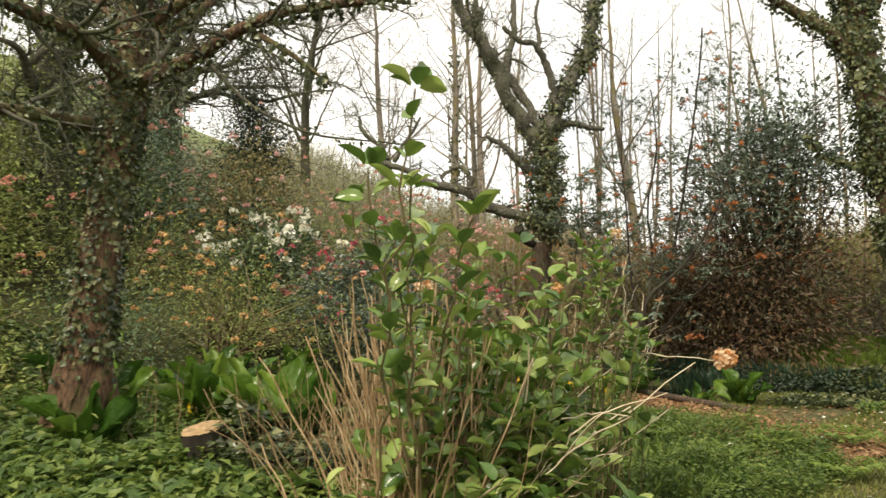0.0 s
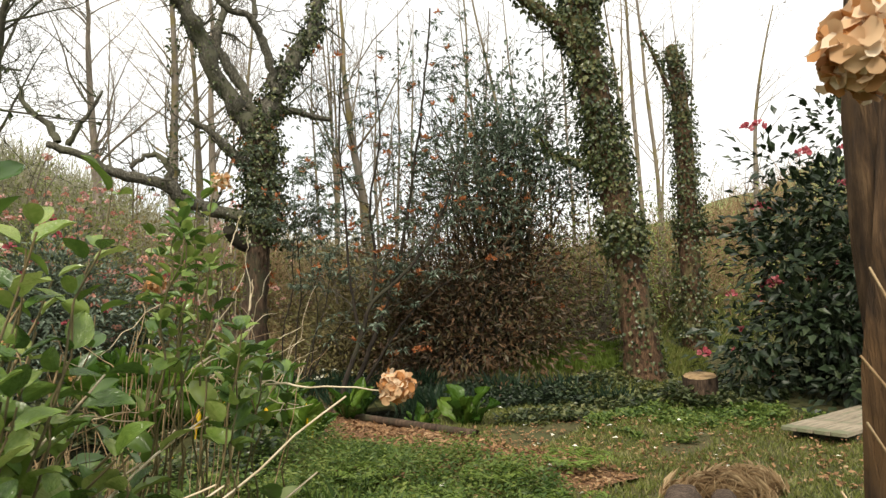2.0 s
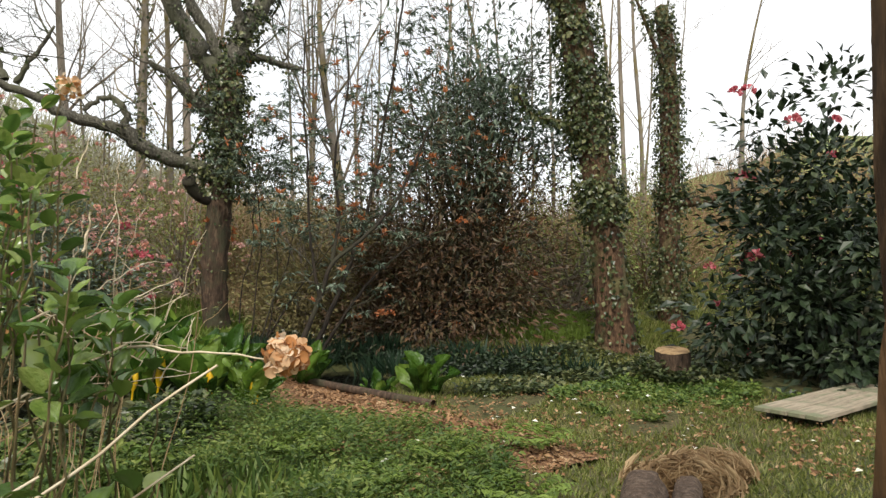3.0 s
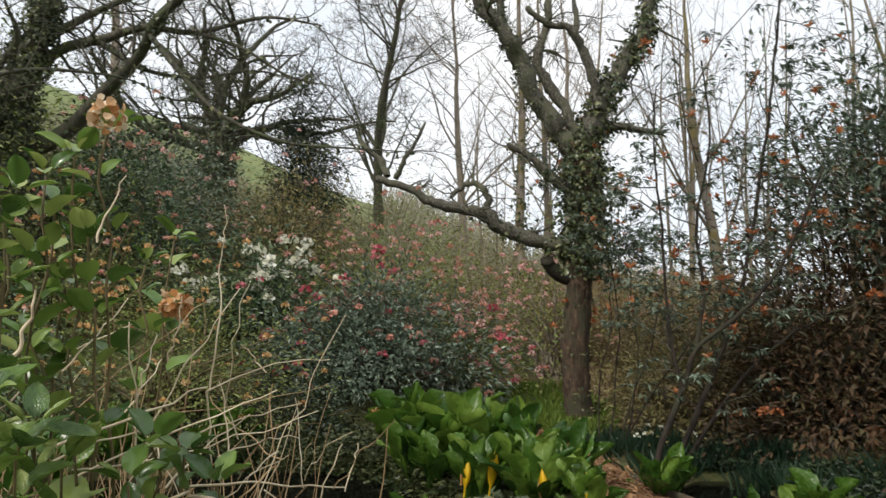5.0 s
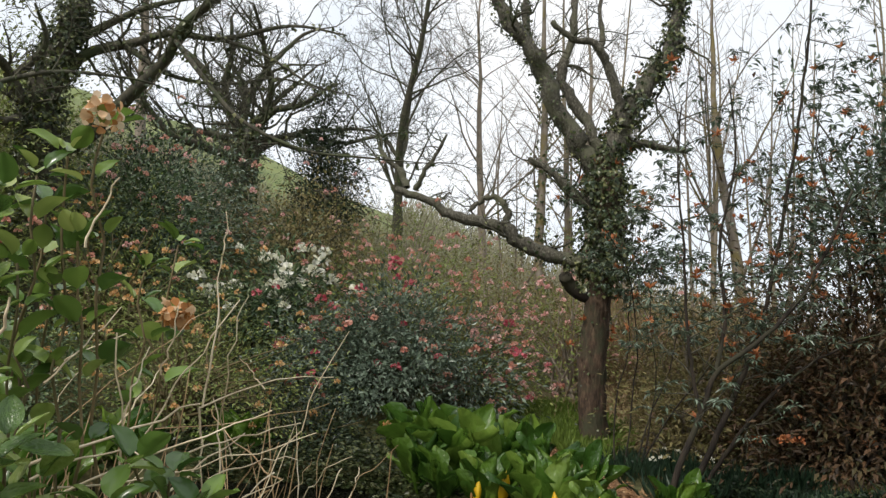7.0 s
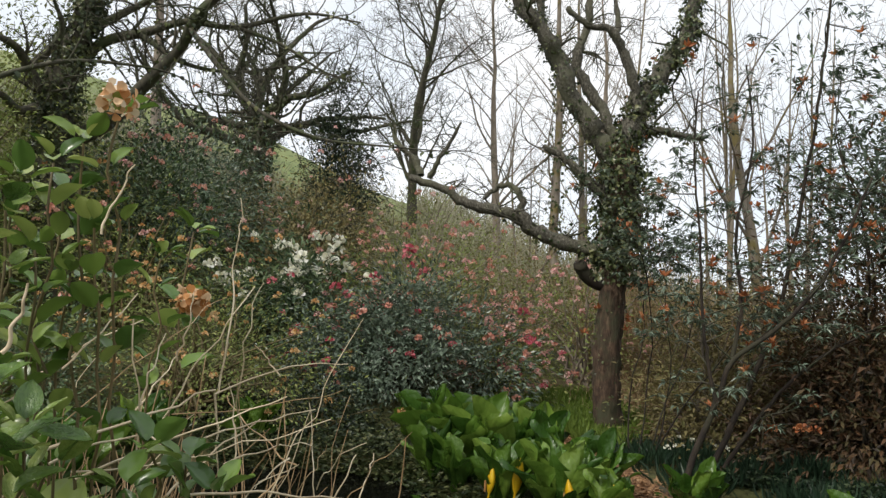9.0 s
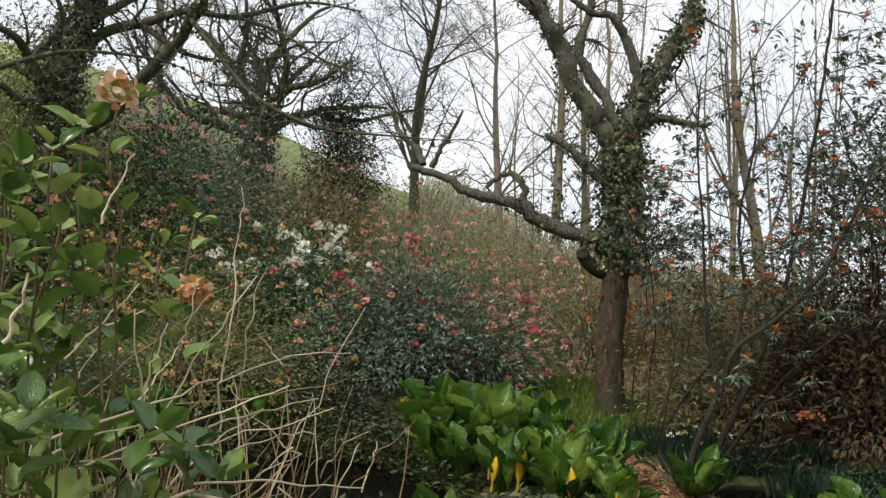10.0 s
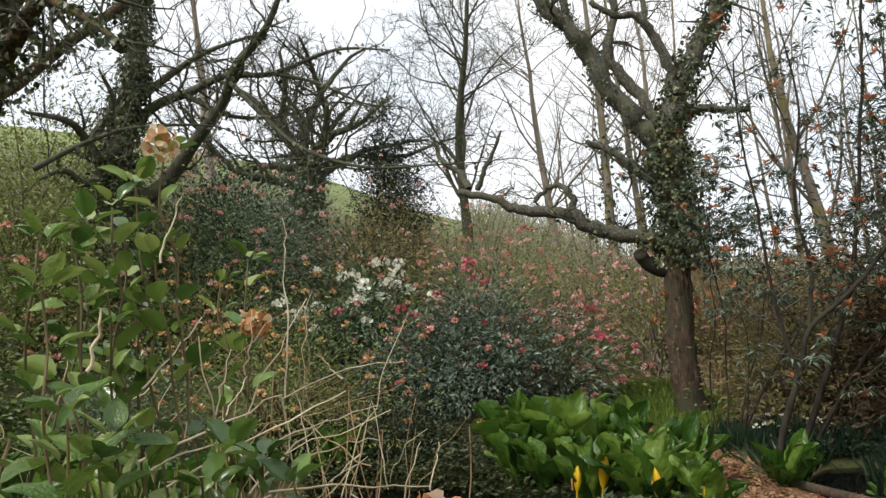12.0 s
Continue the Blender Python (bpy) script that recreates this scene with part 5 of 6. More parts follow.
    # leafy shoots beside the standing place
    for tip, sz in (((0.26, 4.64, 1.86), 0.072), ((0.21, 4.61, 1.81), 0.065), ((0.16, 4.59, 1.77), 0.065), ((0.17, 4.52, 1.72), 0.062), ((0.20, 4.48, 1.66), 0.065), ((0.13, 4.64, 1.72), 0.065), ((0.19, 4.55, 1.60), 0.062), ((0.25, 4.62, 1.65), 0.068), ((0.25, 4.45, 1.55), 0.065), ((0.15, 4.66, 1.56), 0.062), ((-0.12, 5.26, 1.74), 0.085), ((-0.03, 5.06, 1.64), 0.070), ((0.21, 4.40, 1.67), 0.062), ((0.30, 4.35, 1.57), 0.062), ((0.41, 4.65, 1.26), 0.078), ((0.42, 4.73, 1.23), 0.085), ((0.36, 4.44, 1.31), 0.085), ((0.35, 4.51, 1.24), 0.078), ((0.39, 4.39, 1.28), 0.078), ((0.40, 4.33, 1.36), 0.080), ((0.42, 4.59, 1.20), 0.078), ((0.50, 4.73, 1.18), 0.080), ((0.12, 4.62, 1.41), 0.062)):
        foot = (tip[0] - rng.uniform(0.05, 0.25), tip[1] + rng.uniform(0.05, 0.3), 0.15)
        p = cane(green, foot, tip, 0.005, rng, 0.03, 17, spots=spots)
        for k in range(5):
            hydrangea_leaf_pair(rng, spots, p[int((len(p) - 1) * (0.78 + 0.22 * k / 4))], np.array([0, 0, 1.0]), sz * (0.95 - 0.05 * k))
        hydrangea_leaf_pair(rng, spots, p[-1], np.array([0, 0, 1.0]), sz * 0.7, 3)
    # upright dry stalks behind
    for i in range(34):
        x, y = rng.uniform(-0.45, 0.3), rng.uniform(4.75, 5.6)
        cane(dry, (x, y, hz(x, y) - 0.05), (x + rng.normal(0, 0.12), y + rng.normal(0, 0.12), rng.uniform(0.85, 1.42)), rng.uniform(0.0015, 0.0035), rng, 0.05)
    # crossing dry canes at the water side
    for i in range(40):
        s = rng.normal(-0.1, 0.2)
        p0 = np.array([0.22 + 0.9 * s, 4.95 + 0.42 * s + rng.normal(0, 0.2), rng.uniform(0.95, 1.3)])
        p1 = p0 + np.array([rng.normal(0.12, 0.2), rng.normal(0.08, 0.16), rng.normal(0.12, 0.16)])
        cane(pale if i % 2 else dry, p0, p1, rng.uniform(0.0013, 0.0028), rng, 0.14)
    for p0, p1, r in (((0.21, 4.57, 1.24), (0.35, 4.87, 1.35), 0.0070), ((0.21, 4.61, 1.22), (0.31, 4.83, 1.28), 0.0050), ((0.34, 4.88, 1.34), (0.41, 5.28, 1.40), 0.0040), ((0.34, 4.89, 1.34), (0.33, 4.92, 1.64), 0.0045), ((0.33, 4.92, 1.64), (0.33, 4.92, 1.76), 0.0030), ((0.34, 4.88, 1.34), (0.33, 4.92, 1.13), 0.0050), ((0.22, 4.89, 1.40), (0.24, 4.90, 1.55), 0.0040), ((0.33, 5.11, 1.37), (0.28, 5.07, 1.44), 0.0035), ((0.38, 4.77, 1.16), (0.50, 5.22, 1.09), 0.0060), ((0.50, 5.22, 1.08), (0.50, 5.28, 1.19), 0.0040), ((0.36, 5.13, 1.18), (0.36, 5.01, 1.13), 0.0040), ((0.42, 4.35, 1.43), (0.43, 4.37, 1.53), 0.0065), ((0.33, 4.57, 1.63), (0.36, 4.60, 1.76), 0.0045), ((0.25, 4.77, 1.32), (0.24, 4.83, 1.46), 0.0040), ((0.32, 4.84, 1.24), (0.43, 5.12, 1.30), 0.0045), ((0.37, 4.89, 1.20), (0.40, 5.16, 1.21), 0.0040), ((0.36, 4.75, 1.16), (0.36, 5.01, 1.28), 0.0050), ((0.39, 4.90, 1.17), (0.34, 4.92, 1.36), 0.0040), ((0.23, 4.60, 1.39), (0.16, 4.82, 1.54), 0.0040), ((0.41, 5.17, 1.09), (0.39, 5.15, 1.31), 0.0030)):
        cane(pale, p0, p1, r * 0.55, rng, 0.06)
    stems = {id(dry): dry.link_each("cane", M_CANE, root, "tan dry cane"), id(pale): pale.link_each("cane", M_PALECANE, root, "bleached bare cane"), id(green): green.link_each("stem", M_STEM, root)}
    place_leaves(root, spots, (0.5, 3.9), stems, 420)
    flower_head(root, (0.9, 4.6, 1.14), 0.056, 1, 44)
    flower_head(root, (0.29, 4.61, 1.885), 0.033, 2, 14)
    flower_head(root, (-0.11, 5.27, 1.54), 0.045, 3, 22)
    flower_head(root, (-0.9, 4.6, 1.55), 0.05, 4, 40)


hydrangea_bush()


def side_hydrangea():
    """The hydrangea beside the brown trunk, whose shoots hang over the walk."""
    rng = np.random.default_rng(210)
    root = thing("hydrangea_bush", "sparse leafy hydrangea shoots with one dried flower head", "shrub")
    t, dry, spots = Tubes(), Tubes(), Spots()
    for tip, sz in (((1.5, 2.84, 1.93), 0.075), ((1.53, 2.75, 1.8), 0.07), ((1.62, 2.95, 1.98), 0.075), ((1.62, 2.8, 1.64), 0.07), ((1.75, 2.9, 1.8), 0.075), ((1.7, 3.0, 1.5), 0.07)):
        f = np.array([2.1, 2.8]) + rng.normal(0, 0.1, 2)
        p = cane(t, (f[0], f[1], hz(*f) - 0.04), tip, 0.006, rng, 0.1, spots=spots)
        for k in range(4):
            hydrangea_leaf_pair(rng, spots, p[int((len(p) - 1) * (0.7 + 0.3 * k / 3))], unit(p[-1] - p[-3]), sz)
    for tip in ((1.27, 2.58, 1.74), (1.6, 3.1, 1.35), (1.7, 3.2, 1.5), (1.75, 3.3, 1.2), (1.62, 3.2, 1.1), (1.55, 2.95, 1.45)):
        f = np.array([2.1, 2.8]) + rng.normal(0, 0.1, 2)
        cane(dry, (f[0], f[1], hz(*f) - 0.04), tip, 0.005, rng, 0.12)
    stems = {id(t): t.link_each("stem", M_STEM, root)}
    dry.link_each("cane", M_CANE, root, "tan dry cane")
    place_leaves(root, spots, (1.5, 2.8), stems, 80)
    flower_head(root, (1.26, 2.58, 1.69), 0.044, 6, 90)


side_hydrangea()

# ---- path, boards, logs ----


def chip_path():
    line = np.array([(2.7, 7.4), (1.7, 8.9), (0.85, 10.2), (0.0, 11.6), (-0.9, 13.1), (-1.7, 14.4), (-2.2, 16.2)])
    c, w = swell(np.c_[line, np.zeros(len(line))], [0.42, 0.5, 0.48, 0.45, 0.42, 0.4, 0.4], 8)
    d = unit(np.gradient(c, axis=0))
    side = np.stack([d[:, 1], -d[:, 0], 0 * d[:, 0]], -1)
    nv = 9
    v = []
    for i in range(len(c)):
        for j in range(nv):
            s = j / (nv - 1) * 2 - 1
            k = w[i] * (1 + 0.16 * math.sin(i * 0.9 + (2 if s > 0 else 0)))
            q = c[i] + side[i] * s * k
            v.append((q[0], q[1], max(hz(q[0], q[1]), -0.03) + 0.05 * (1 - abs(s) ** 3) - 0.012))
    f = [(i * nv + j, i * nv + j + 1, (i + 1) * nv + j + 1, (i + 1) * nv + j) for i in range(len(c) - 1) for j in range(nv - 1)]
    ob = link_mesh("path", v, f, M_CHIPBED)
    tagged(ob, "narrow path of brown bark chips beside the pond", "path", kind="structure")
    rng = np.random.default_rng(220)
    n = 7000
    i = rng.integers(0, len(c) - 1, n)
    s = rng.normal(0, 0.55, n)
    q = c[i] + (c[i + 1] - c[i]) * rng.uniform(0, 1, (n, 1)) + side[i] * (s * w[i])[:, None]
    q[:, 2] = np.maximum(height(q[:, 0], q[:, 1]), -0.05) + 0.05 * (1 - np.minimum(1, np.abs(s)) ** 3) + 0.003
    d2 = rand_dirs(rng, n)
    d2[:, 2] *= 0.25
    lv = Leaves()
    lv.add(q, unit(d2), np.tile([0, 0, 1.0], (n, 1)) + rng.normal(0, 0.35, (n, 3)), rng.uniform(0.025, 0.08, n), 0.5)
    tagged(lv.link("bark_chips", M_LITTER), "loose bark chips and dead leaves on the path", "litter", kind="stuff")
    t = Tubes()
    pts = np.array([(1.95, 9.5, 0.03), (1.3, 10.25, 0.03), (0.75, 10.9, 0.03), (0.3, 11.6, 0.03)])
    p, r = swell(pts, [0.045] * 4, 3)
    t.add(p, r, 7)
    tagged(t.link("edging_log", M_OAK), "thin log edging between the path and the stream", "edging")


chip_path()


def sawn_log(name, p0, p1, r, seed, label, bark, face):
    """A log with bark, an uneven rim and ringed sawn faces."""
    rng = np.random.default_rng(seed)
    p0, p1 = np.array(p0, float), np.array(p1, float)
    root = thing(name, label, "log")
    d = unit(p1 - p0)
    a = unit(np.cross(d, [0.2, 0.1, 1.0] if abs(d[2]) < 0.8 else [1.0, 0.1, 0]))
    c = np.cross(d, a)
    k = 28
    th = np.arange(k) * 2 * np.pi / k
    rim = r * (1 + 0.06 * np.sin(2 * th + seed) + 0.04 * np.sin(5 * th + 1) + rng.normal(0, 0.03, k))
    rows = 7
    v = [p0 + (p1 - p0) * i / (rows - 1) + rim[j] * (1 + rng.normal(0, 0.015)) * (math.cos(th[j]) * a + math.sin(th[j]) * c) for i in range(rows) for j in range(k)]
    f = [(i * k + j, i * k + (j + 1) % k, (i + 1) * k + (j + 1) % k, (i + 1) * k + j) for i in range(rows - 1) for j in range(k)]
    link_mesh("bark", v, f, bark, root)
    for end, s in ((p0, -1), (p1, 1)):
        bm = bmesh.new()
        loops = []
        for q in (0.97, 0.75, 0.5, 0.25):
            loops.append([bm.verts.new(end + d * s * (0.004 + 0.003 * (q < 0.9)) + q * rim[j] * (math.cos(th[j]) * a + math.sin(th[j]) * c)) for j in range(k)])
        mid = bm.verts.new(end + d * s * 0.006)
        for u, w in zip(loops, loops[1:]):
            for j in range(k):
                bm.faces.new((u[j], u[(j + 1) % k], w[(j + 1) % k], w[j]))
        for j in range(k):
            bm.faces.new((loops[-1][j], loops[-1][(j + 1) % k], mid))
        part("sawn_face", bm, face, root, "freshly sawn wood face")
    return root


sawn_log("cut_log", (2.54, 5.98, 0.11), (2.8, 6.5, 0.12), 0.118, 1, "short sawn log with a bright orange cut face", M_LOG, M_CUT)
sawn_log("cut_log", (2.86, 6.14, 0.07), (3.12, 6.62, 0.08), 0.078, 2, "smaller sawn log with an orange cut face", M_LOG, M_CUT)
sawn_log("tree_stump", (5.05, 10.95, -0.08), (5.03, 10.9, 0.36), 0.22, 3, "squat tree stump with a pale level cut beside the ivied tree", M_OAK, M_CUTTAN)
sawn_log("tree_stump", (-3.15, 6.0, -0.08), (-3.19, 5.92, 0.33), 0.19, 4, "dark stump with a weathered tan top at the pond edge", M_BLACK, M_CUTTAN)


def straw_heap(x, y, r, seed):
    rng = np.random.default_rng(seed)
    n = 2600
    d = rand_dirs(rng, n)
    d[:, 2] = np.abs(d[:, 2])
    p = np.array([x, y, hz(x, y) - 0.02]) + d * r * rng.uniform(0.75, 1.0, (n, 1)) * np.array([1.1, 1, 0.55])
    p[:, 2] += wob(p[:, 0], p[:, 1], 9.0) * 0.03
    t = unit(np.cross(d, rng.normal(size=(n, 3))) + np.array([0, 0, -0.3]))
    lv = Leaves()
    lv.add(p, t, d, rng.uniform(0.08, 0.2, n), 0.06)
    tagged(lv.link("straw_heap", M_STRAW), "rounded heap of dry tan grass and clippings", "heap", kind="stuff")


straw_heap(3.2, 6.85, 0.36, 31)
straw_heap(3.55, 7.2, 0.3, 32)


def board_deck():
    root = thing("board_walk", "low walkway of pale weathered boards beside the camellia", "walkway", (0, 0, 0))
    a, b = np.array([4.8, 8.75]), np.array([6.7, 9.95])
    u = unit(b - a)
    w = np.array([u[1], -u[0]])
    ang = math.degrees(math.atan2(u[1], u[0]))
    L = float(np.linalg.norm(b - a))
    for k in range(4):
        bm = bmesh.new()
        bmesh.ops.create_cube(bm, size=1)
        bmesh.ops.scale(bm, vec=(L * (1 + 0.01 * (k % 2)), 0.145, 0.04), verts=bm.verts)
        bmesh.ops.bevel(bm, geom=bm.edges[:], offset=0.005, segments=1, affect='EDGES')
        ob = part("board", bm, M_BOARD, root)
        c = (a + b) / 2 + w * (0.08 + 0.155 * k)
        ob.matrix_basis = pose(c[0], c[1], 0.1 + 0.003 * (k % 2), 0, 0, ang)
    for s in (0.12, 0.88):
        bm = bmesh.new()
        bmesh.ops.create_cube(bm, size=1)
        bmesh.ops.scale(bm, vec=(0.09, 0.6, 0.14), verts=bm.verts)
        ob = part("bearer", bm, M_DARK, root)
        c = a + (b - a) * s + w * 0.31
        ob.matrix_basis = pose(c[0], c[1], 0.01, 0, 0, ang)


board_deck()

# ---- ground cover ----


def scatter(n, rng, cx, cy, rx, ry, keep=None, rim=0.97):
    a, k = rng.uniform(0, 2 * np.pi, n), np.sqrt(rng.uniform(0, 1, n))
    x, y = cx + np.cos(a) * k * rx, cy + np.sin(a) * k * ry
    m = np.hypot((x - POND_C[0]) / POND_R[0], (y - POND_C[1]) / POND_R[1]) > rim
    m &= np.hypot((x - 1.15) / 0.6, (y - 11.35) / 1.3) > 1
    m &= ~((np.abs((x - 0.85) * 0.84 + (y - 10.2) * 0.54) < 0.4) & (y > 8.9) & (y < 14.6))
    if keep is not None:
        m &= keep(x, y)
    return x[m], y[m]


def blades(name, n, area, hmin, hmax, width, mat, seed, label, category, lean=0.35, keep=None):
    rng = np.random.default_rng(seed)
    x, y = scatter(n, rng, *area, keep)
    k = len(x)
    p = np.stack([x, y, height(x, y) - 0.01], -1)
    d = unit(np.stack([rng.normal(0, lean, k), rng.normal(0, lean, k), np.ones(k)], -1))
    lv = Leaves()
    lv.add(p, d, unit(rng.normal(size=(k, 3)) * np.array([1, 1, 0.1])), rng.uniform(hmin, hmax, k), width, small=True)
    return tagged(lv.link(name, mat), label, category, kind="stuff")


def patchy(s, t):
    return lambda x, y: wob(x, y, s) + 0.5 * wob(x, y, s * 2.7, 2.0) > t


blades("grass", 60000, (3.2, 8.2, 3.0, 3.7), 0.025, 0.08, 0.13, M_GRASS, 501, "short mown grass with moss in the clearing", "grass", 0.6, patchy(1.1, -1.0))
blades("grass", 9000, (4.6, 14.1, 1.2, 1.0), 0.1, 0.26, 0.08, M_FERN, 505, "fresh bright grass on the rise beside the ivied tree", "grass", 0.4)
blades("grass", 30000, (4.1, 14.2, 2.4, 2.6), 0.06, 0.18, 0.09, M_GRASS, 502, "longer green grass below the trees", "grass", 0.4, patchy(0.9, -0.8))
blades("grass", 16000, (-1.7, 14.9, 1.3, 2.2), 0.1, 0.28, 0.08, M_FERN, 503, "tufts of fresh grass beside the oak", "grass", 0.4)
blades("grass", 9000, (9.0, 18.0, 3.0, 4.0), 0.06, 0.22, 0.1, M_GRASS, 504, "rough grass on the far bank", "grass", 0.4)


def herbs(name, n, area, hmin, hmax, size, mat, seed, label, keep=None, width=0.55, rim=0.97):
    """Low leafy herbs: sprays of small leaves at varied heights."""
    rng = np.random.default_rng(seed)
    x, y = scatter(n, rng, *area, keep, rim)
    k = len(x)
    top = height(x, y) + rng.uniform(hmin, hmax, k) * (0.75 + 0.35 * wob(x, y, 3.0))
    lv = Leaves()
    for j in range(5):
        a = rng.uniform(0, 6.28, k)
        d = unit(np.stack([np.cos(a), np.sin(a), rng.normal(0.1, 0.35, k)], -1))
        p = np.stack([x, y, np.maximum(top - rng.uniform(0, 0.6, k) * hmax, height(x, y) + 0.01)], -1) + d * size * 0.4
        lv.add(p, d, np.tile([0, 0, 1.0], (k, 1)) + rng.normal(0, 0.4, (k, 3)), size * rng.uniform(0.5, 1.3, k), width, small=size < 0.1)
    return tagged(lv.link(name, mat), label, "ground cover", kind="stuff")


herbs("leafy_herbs", 9000, (0.5, 7.3, 1.7, 1.9), 0.06, 0.3, 0.05, M_HERB, 510, "feathery green herbs growing thick along the walk", patchy(1.2, -0.75), 0.4)
herbs("leafy_herbs", 4600, (-3.2, 5.4, 2.8, 1.8), 0.05, 0.2, 0.12, M_HERB, 511, "low green herbs round the stump and bush")
herbs("ivy_carpet", 5200, (5.0, 11.7, 1.5, 1.3), 0.03, 0.16, 0.07, M_IVY, 512, "carpet of ivy and ground elder below the ivied tree", patchy(1.3, -0.9), 0.8)
# near-black camellia colour instead of ivy: paints the shade under the shrubs
herbs("ivy_carpet", 3600, (2.1, 12.3, 1.5, 0.9), 0.03, 0.2, 0.065, M_CAMELLIA, 518, "ivy and low leaves by the stream, shade of the shrubs painted into their dark colour", None, 0.7)
blades("long_grass", 1000, (0.3, 6.4, 0.9, 1.0), 0.12, 0.28, 0.022, M_HERB, 519, "long blue-green grass blades beside the walk", "grass", 0.45)
herbs("leafy_herbs", 4200, (4.6, 9.6, 1.4, 1.2), 0.02, 0.12, 0.06, M_HERB, 513, "low weeds creeping over the clearing", patchy(1.5, -0.2))
herbs("pond_edge_plants", 4200, (-3.4, 12.0, 3.4, 1.1), 0.06, 0.3, 0.07, M_IVY, 514, "dark leafy plants along the far pond bank", None, 0.6)
# again the darker leaf colour, standing in for shade below the bronze shrubs
herbs("ivy_carpet", 2200, (3.1, 11.9, 1.3, 0.8), 0.03, 0.2, 0.065, M_CAMELLIA, 523, "ivy and fern-like leaves, shade of the bronze shrubs painted into their dark colour", None, 0.7)
herbs("pond_edge_plants", 3200, (-2.6, 10.85, 2.2, 0.6), 0.06, 0.24, 0.075, M_IVY, 524, "dark leafy plants hanging over the pond bank", None, 0.6, 0.88)
herbs("ivy_carpet", 1500, (2.7, 10.7, 0.9, 0.7), 0.03, 0.14, 0.06, M_IVY, 526, "dark creeping leaves beside the chip path", patchy(1.4, -0.5), 0.7)
herbs("ivy_carpet", 500, (4.85, 10.55, 0.45, 0.25), 0.08, 0.34, 0.07, M_IVY, 525, "ivy climbing round the squat stump", None, 0.75)
herbs("pond_edge_plants", 2600, (-1.0, 8.6, 1.0, 1.0), 0.06, 0.26, 0.08, M_IVY, 522, "dark leafy plants at the pond corner", None, 0.6)
herbs("pond_edge_plants", 3600, (-2.6, 7.2, 2.6, 0.8), 0.06, 0.3, 0.07, M_HERB, 515, "green plants along the near pond bank", None, 0.6)
herbs("leaf_litter", 5200, (-0.5, 16.5, 6.0, 3.5), 0.0, 0.03, 0.06, M_LITTER, 516, "brown fallen leaves under the trees", patchy(0.8, -0.4))
herbs("leaf_litter", 1200, (1.2, 8.9, 1.0, 1.0), 0.0, 0.04, 0.05, M_LITTER, 517, "brown fallen leaves at the mouth of the path", patchy(1.4, -0.1))


def dry_tangle(cx, cy, rx, ry, n, hmin, hmax, seed, label):
    """Dead standing stalks with leaning and broken ones between them."""
    rng = np.random.default_rng(seed)
    x, y = scatter(n, rng, cx, cy, rx, ry)
    t = Tubes()
    for a, b_ in zip(x, y):
        h = rng.uniform(hmin, hmax)
        d = unit(np.array([rng.normal(0, 0.4), rng.normal(0, 0.4), 1.0]))
        p, ps = np.array([a, b_, hz(a, b_) - 0.03]), []
        for _ in range(5):
            ps.append(p)
            d = unit(d + rng.normal(0, 0.16, 3))
            p = p + d * h / 4
        t.add(ps, np.linspace(0.005, 0.002, 5) * rng.uniform(0.6, 1.3), 4)
    tagged(t.link("dry_stalks", M_RUSSET), label, "undergrowth", kind="stuff")


dry_tangle(-1.5, 5.9, 1.1, 0.9, 260, 0.4, 1.1, 701, "tangle of dead brown stalks on the near pond bank")
dry_tangle(-3.6, 7.2, 2.2, 1.0, 130, 0.3, 0.8, 702, "dead brown stalks among plants at the pond edge")
herbs("leafy_herbs", 6000, (-7.5, 7.6, 3.6, 3.0), 0.05, 0.35, 0.11, M_HERB, 704, "rough green herbs over the bank beside the pond")
herbs("pond_edge_plants", 2400, (-1.8, 6.1, 1.3, 0.8), 0.1, 0.45, 0.1, M_IVY, 703, "dark leafy undergrowth behind the hydrangea", None, 0.6)


def daffodil_clump(x, y, seed, n=46, h=0.32, flowers=0):
    rng = np.random.default_rng(seed)
    root = thing("daffodil_clump", "clump of upright blue-green daffodil leaves", "plant", (x, y, hz(x, y)), "daffodil clumps by the stream")
    p = np.c_[rng.normal(0, 0.13, (n, 2)), np.full(n, -0.01)]
    d = unit(np.c_[p[:, :2] * 2.2 + rng.normal(0, 0.14, (n, 2)), np.ones(n)])
    lv = Leaves()
    lv.add(p, d, rand_dirs(rng, n) * np.array([1, 1, 0.1]), h * rng.uniform(0.7, 1.2, n), 0.075)
    lv.link("leaves", M_DAFF, root)
    if flowers:
        for _ in range(flowers):
            fl = Leaves()
            truss(fl, np.array([rng.normal(0, 0.14), rng.normal(0, 0.14), h * 1.05]), rng, 0.07, 9)
            fl.link("flower", M_WHITE, root, "small pale flower")


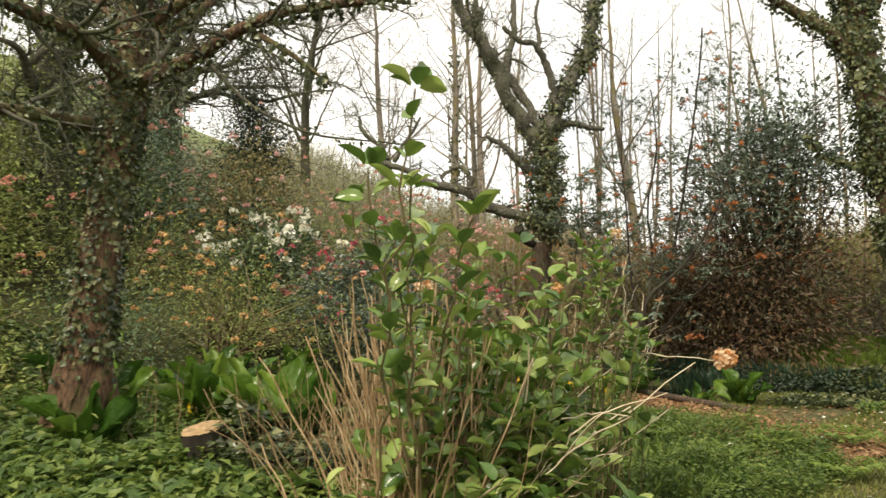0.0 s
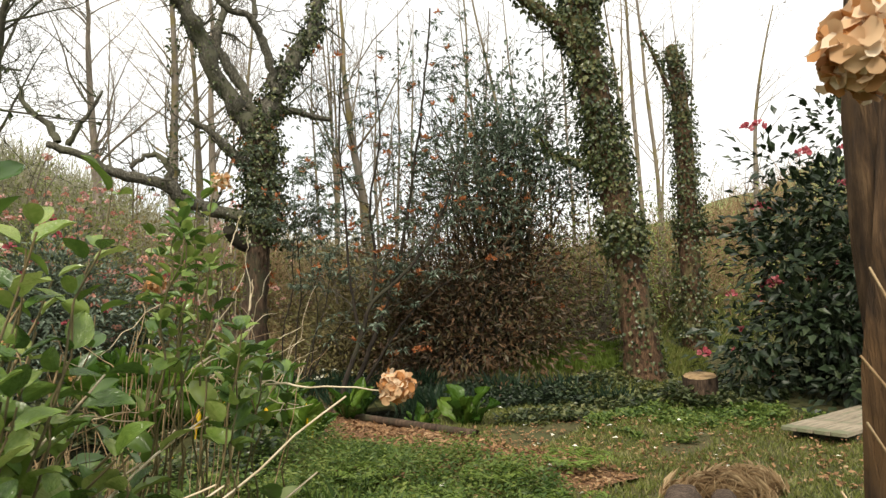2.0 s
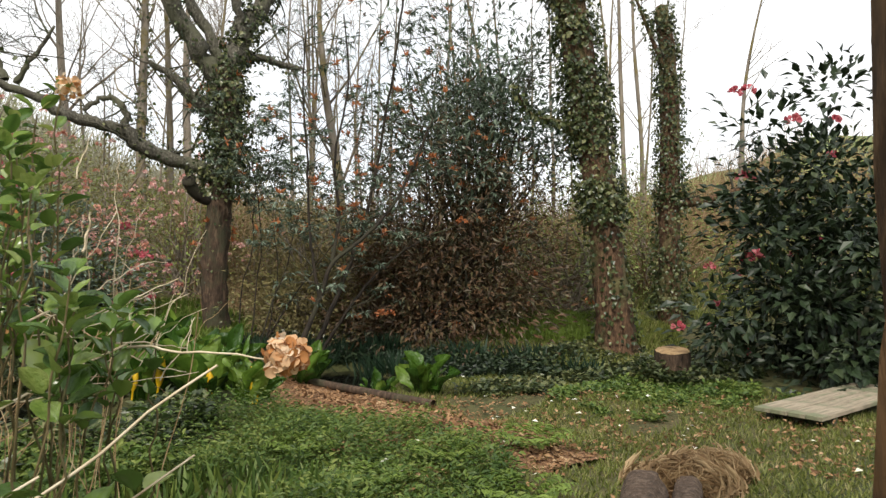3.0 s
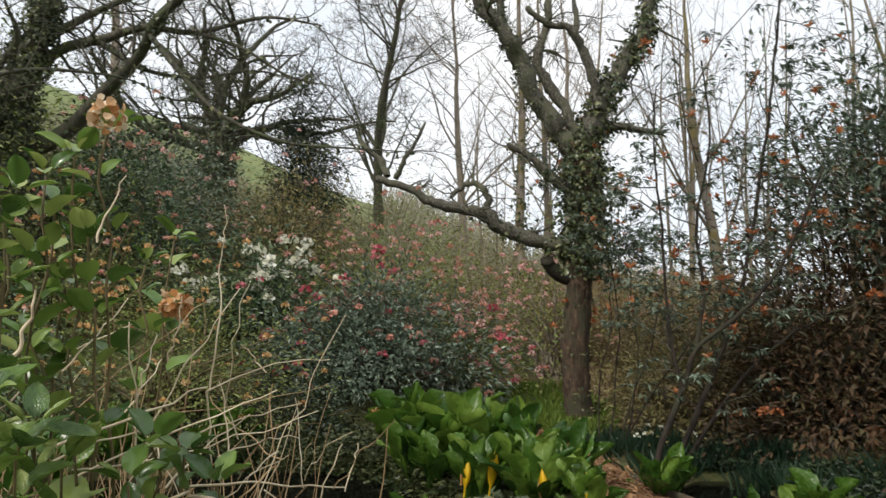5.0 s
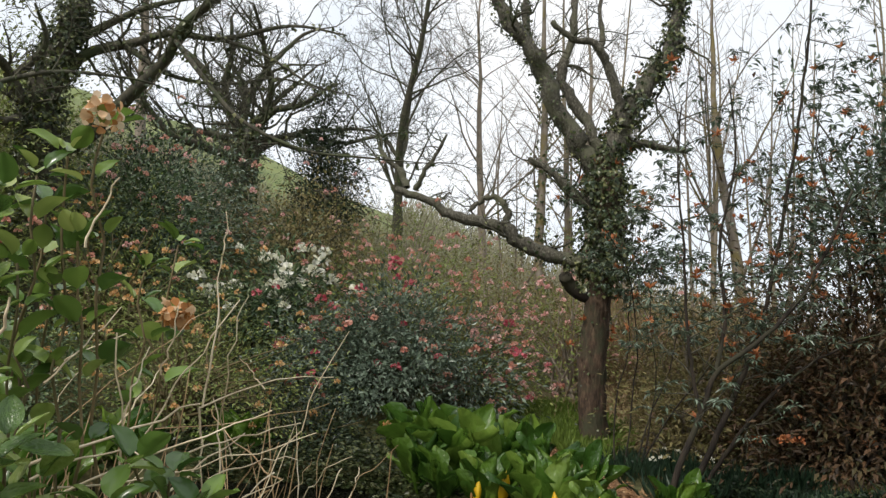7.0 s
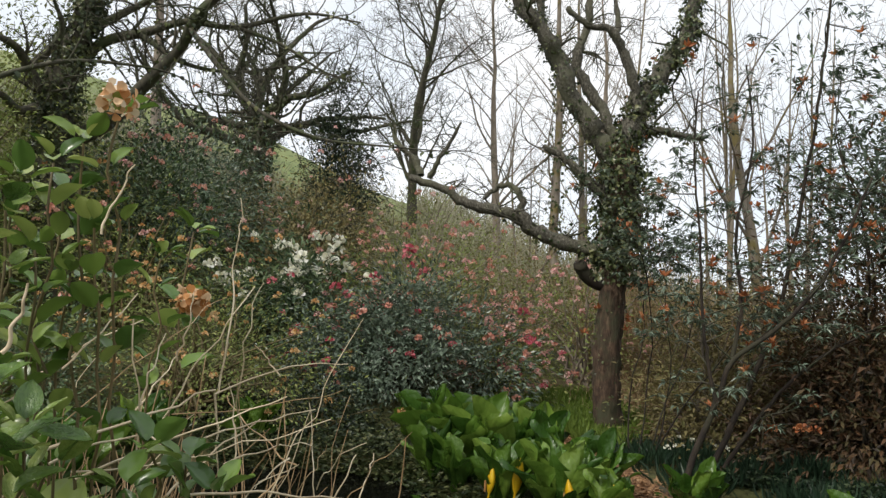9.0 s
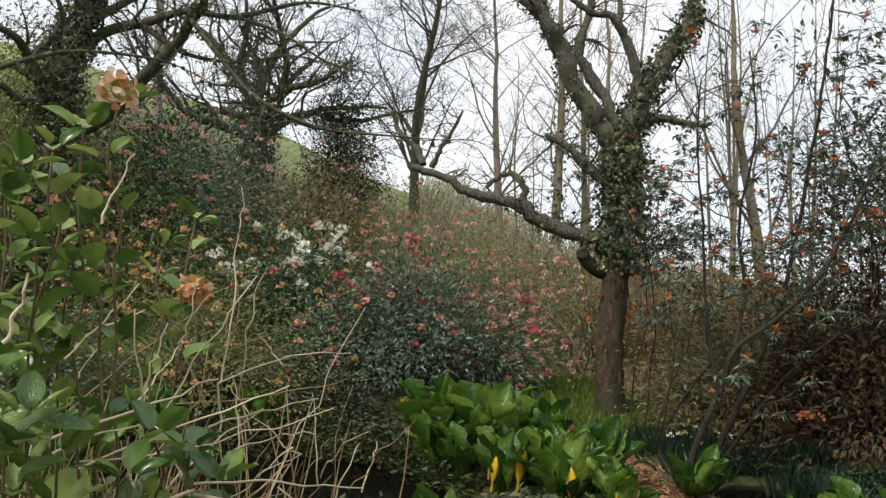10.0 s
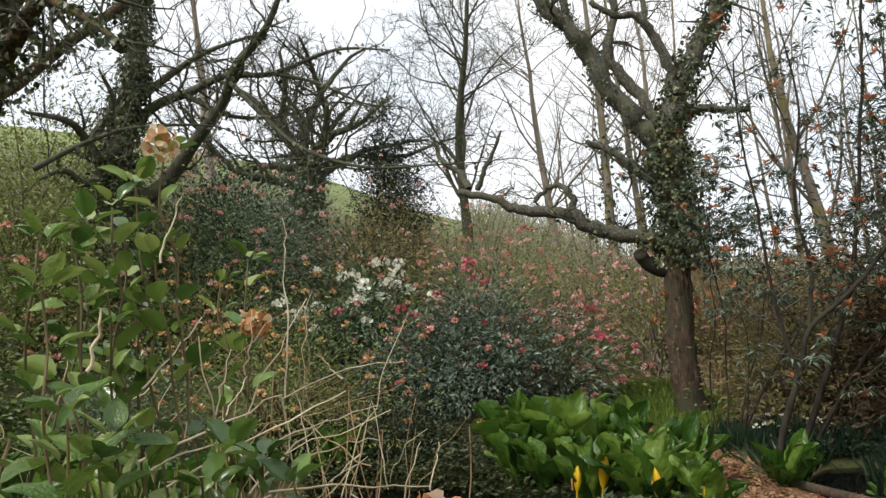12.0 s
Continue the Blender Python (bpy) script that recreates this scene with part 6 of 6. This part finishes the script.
rng = np.random.default_rng(530)
for i in range(46):
    cx, cy = ((0.35, 13.7), (1.6, 12.6), (3.0, 12.6), (0.3, 13.2))[i % 4]
    x, y = cx + rng.normal(0, 0.6), cy + rng.normal(0, 0.5)
    daffodil_clump(x, y, 540 + i, rng.integers(30, 60), rng.uniform(0.2, 0.36), 3 if i % 16 == 0 else 0)


def fern(x, y, size, seed):
    """A tuft of feathery fronds."""
    rng = np.random.default_rng(seed)
    root = thing("fern", "small bright green fern with feathery arching fronds", "plant", (x, y, hz(x, y)), "ferns in the clearing")
    for k in range(9):
        a = 6.28 * k / 9 + rng.normal(0, 0.2)
        o = np.array([math.cos(a), math.sin(a), 0])
        u = np.linspace(0, 1, 15)[:, None]
        p = o * size * u * 0.9 + np.array([0, 0, 1.0]) * size * (1.1 * u - 0.75 * u * u)
        lv = Leaves()
        side = np.cross(o, [0, 0, 1.0])
        ln = size * 0.3 * np.sin(np.pi * np.clip(u[:, 0] * 0.9 + 0.1, 0, 1))
        for s in (-1, 1):
            lv.add(p, unit(np.tile(side * s + o * 0.35, (15, 1)) + rng.normal(0, 0.1, (15, 3))), np.tile([0, 0, 1.0], (15, 1)), ln, 0.28)
        lv.link("frond", M_FERN, root)


for i, (x, y) in enumerate(((1.25, 7.0), (1.75, 7.4), (2.1, 6.6), (1.35, 6.3), (0.8, 7.8), (2.45, 7.7), (1.1, 6.0))):
    fern(x, y, 0.3 + 0.05 * (i % 3), 600 + i)

rng = np.random.default_rng(620)
x, y = scatter(80, rng, 3.0, 9.0, 2.4, 3.4)
k = len(x)
petals = Leaves()
petals.add(np.stack([x, y, height(x, y) + 0.05], -1), unit(np.c_[rng.normal(size=(k, 2)), np.zeros(k)]), np.tile([0, 0, 1.0], (k, 1)) + rng.normal(0, 0.3, (k, 3)), rng.uniform(0.03, 0.07, k), 0.7)
tagged(petals.link("fallen_petals", M_WHITE), "scattered pale fallen petals and dry leaves on the grass", "litter", kind="stuff")
herbs("leaf_litter", 1100, (3.2, 8.6, 2.4, 2.8), 0.02, 0.09, 0.045, M_LITTER, 621, "brown fallen leaves scattered over the grass", patchy(0.9, -0.2))
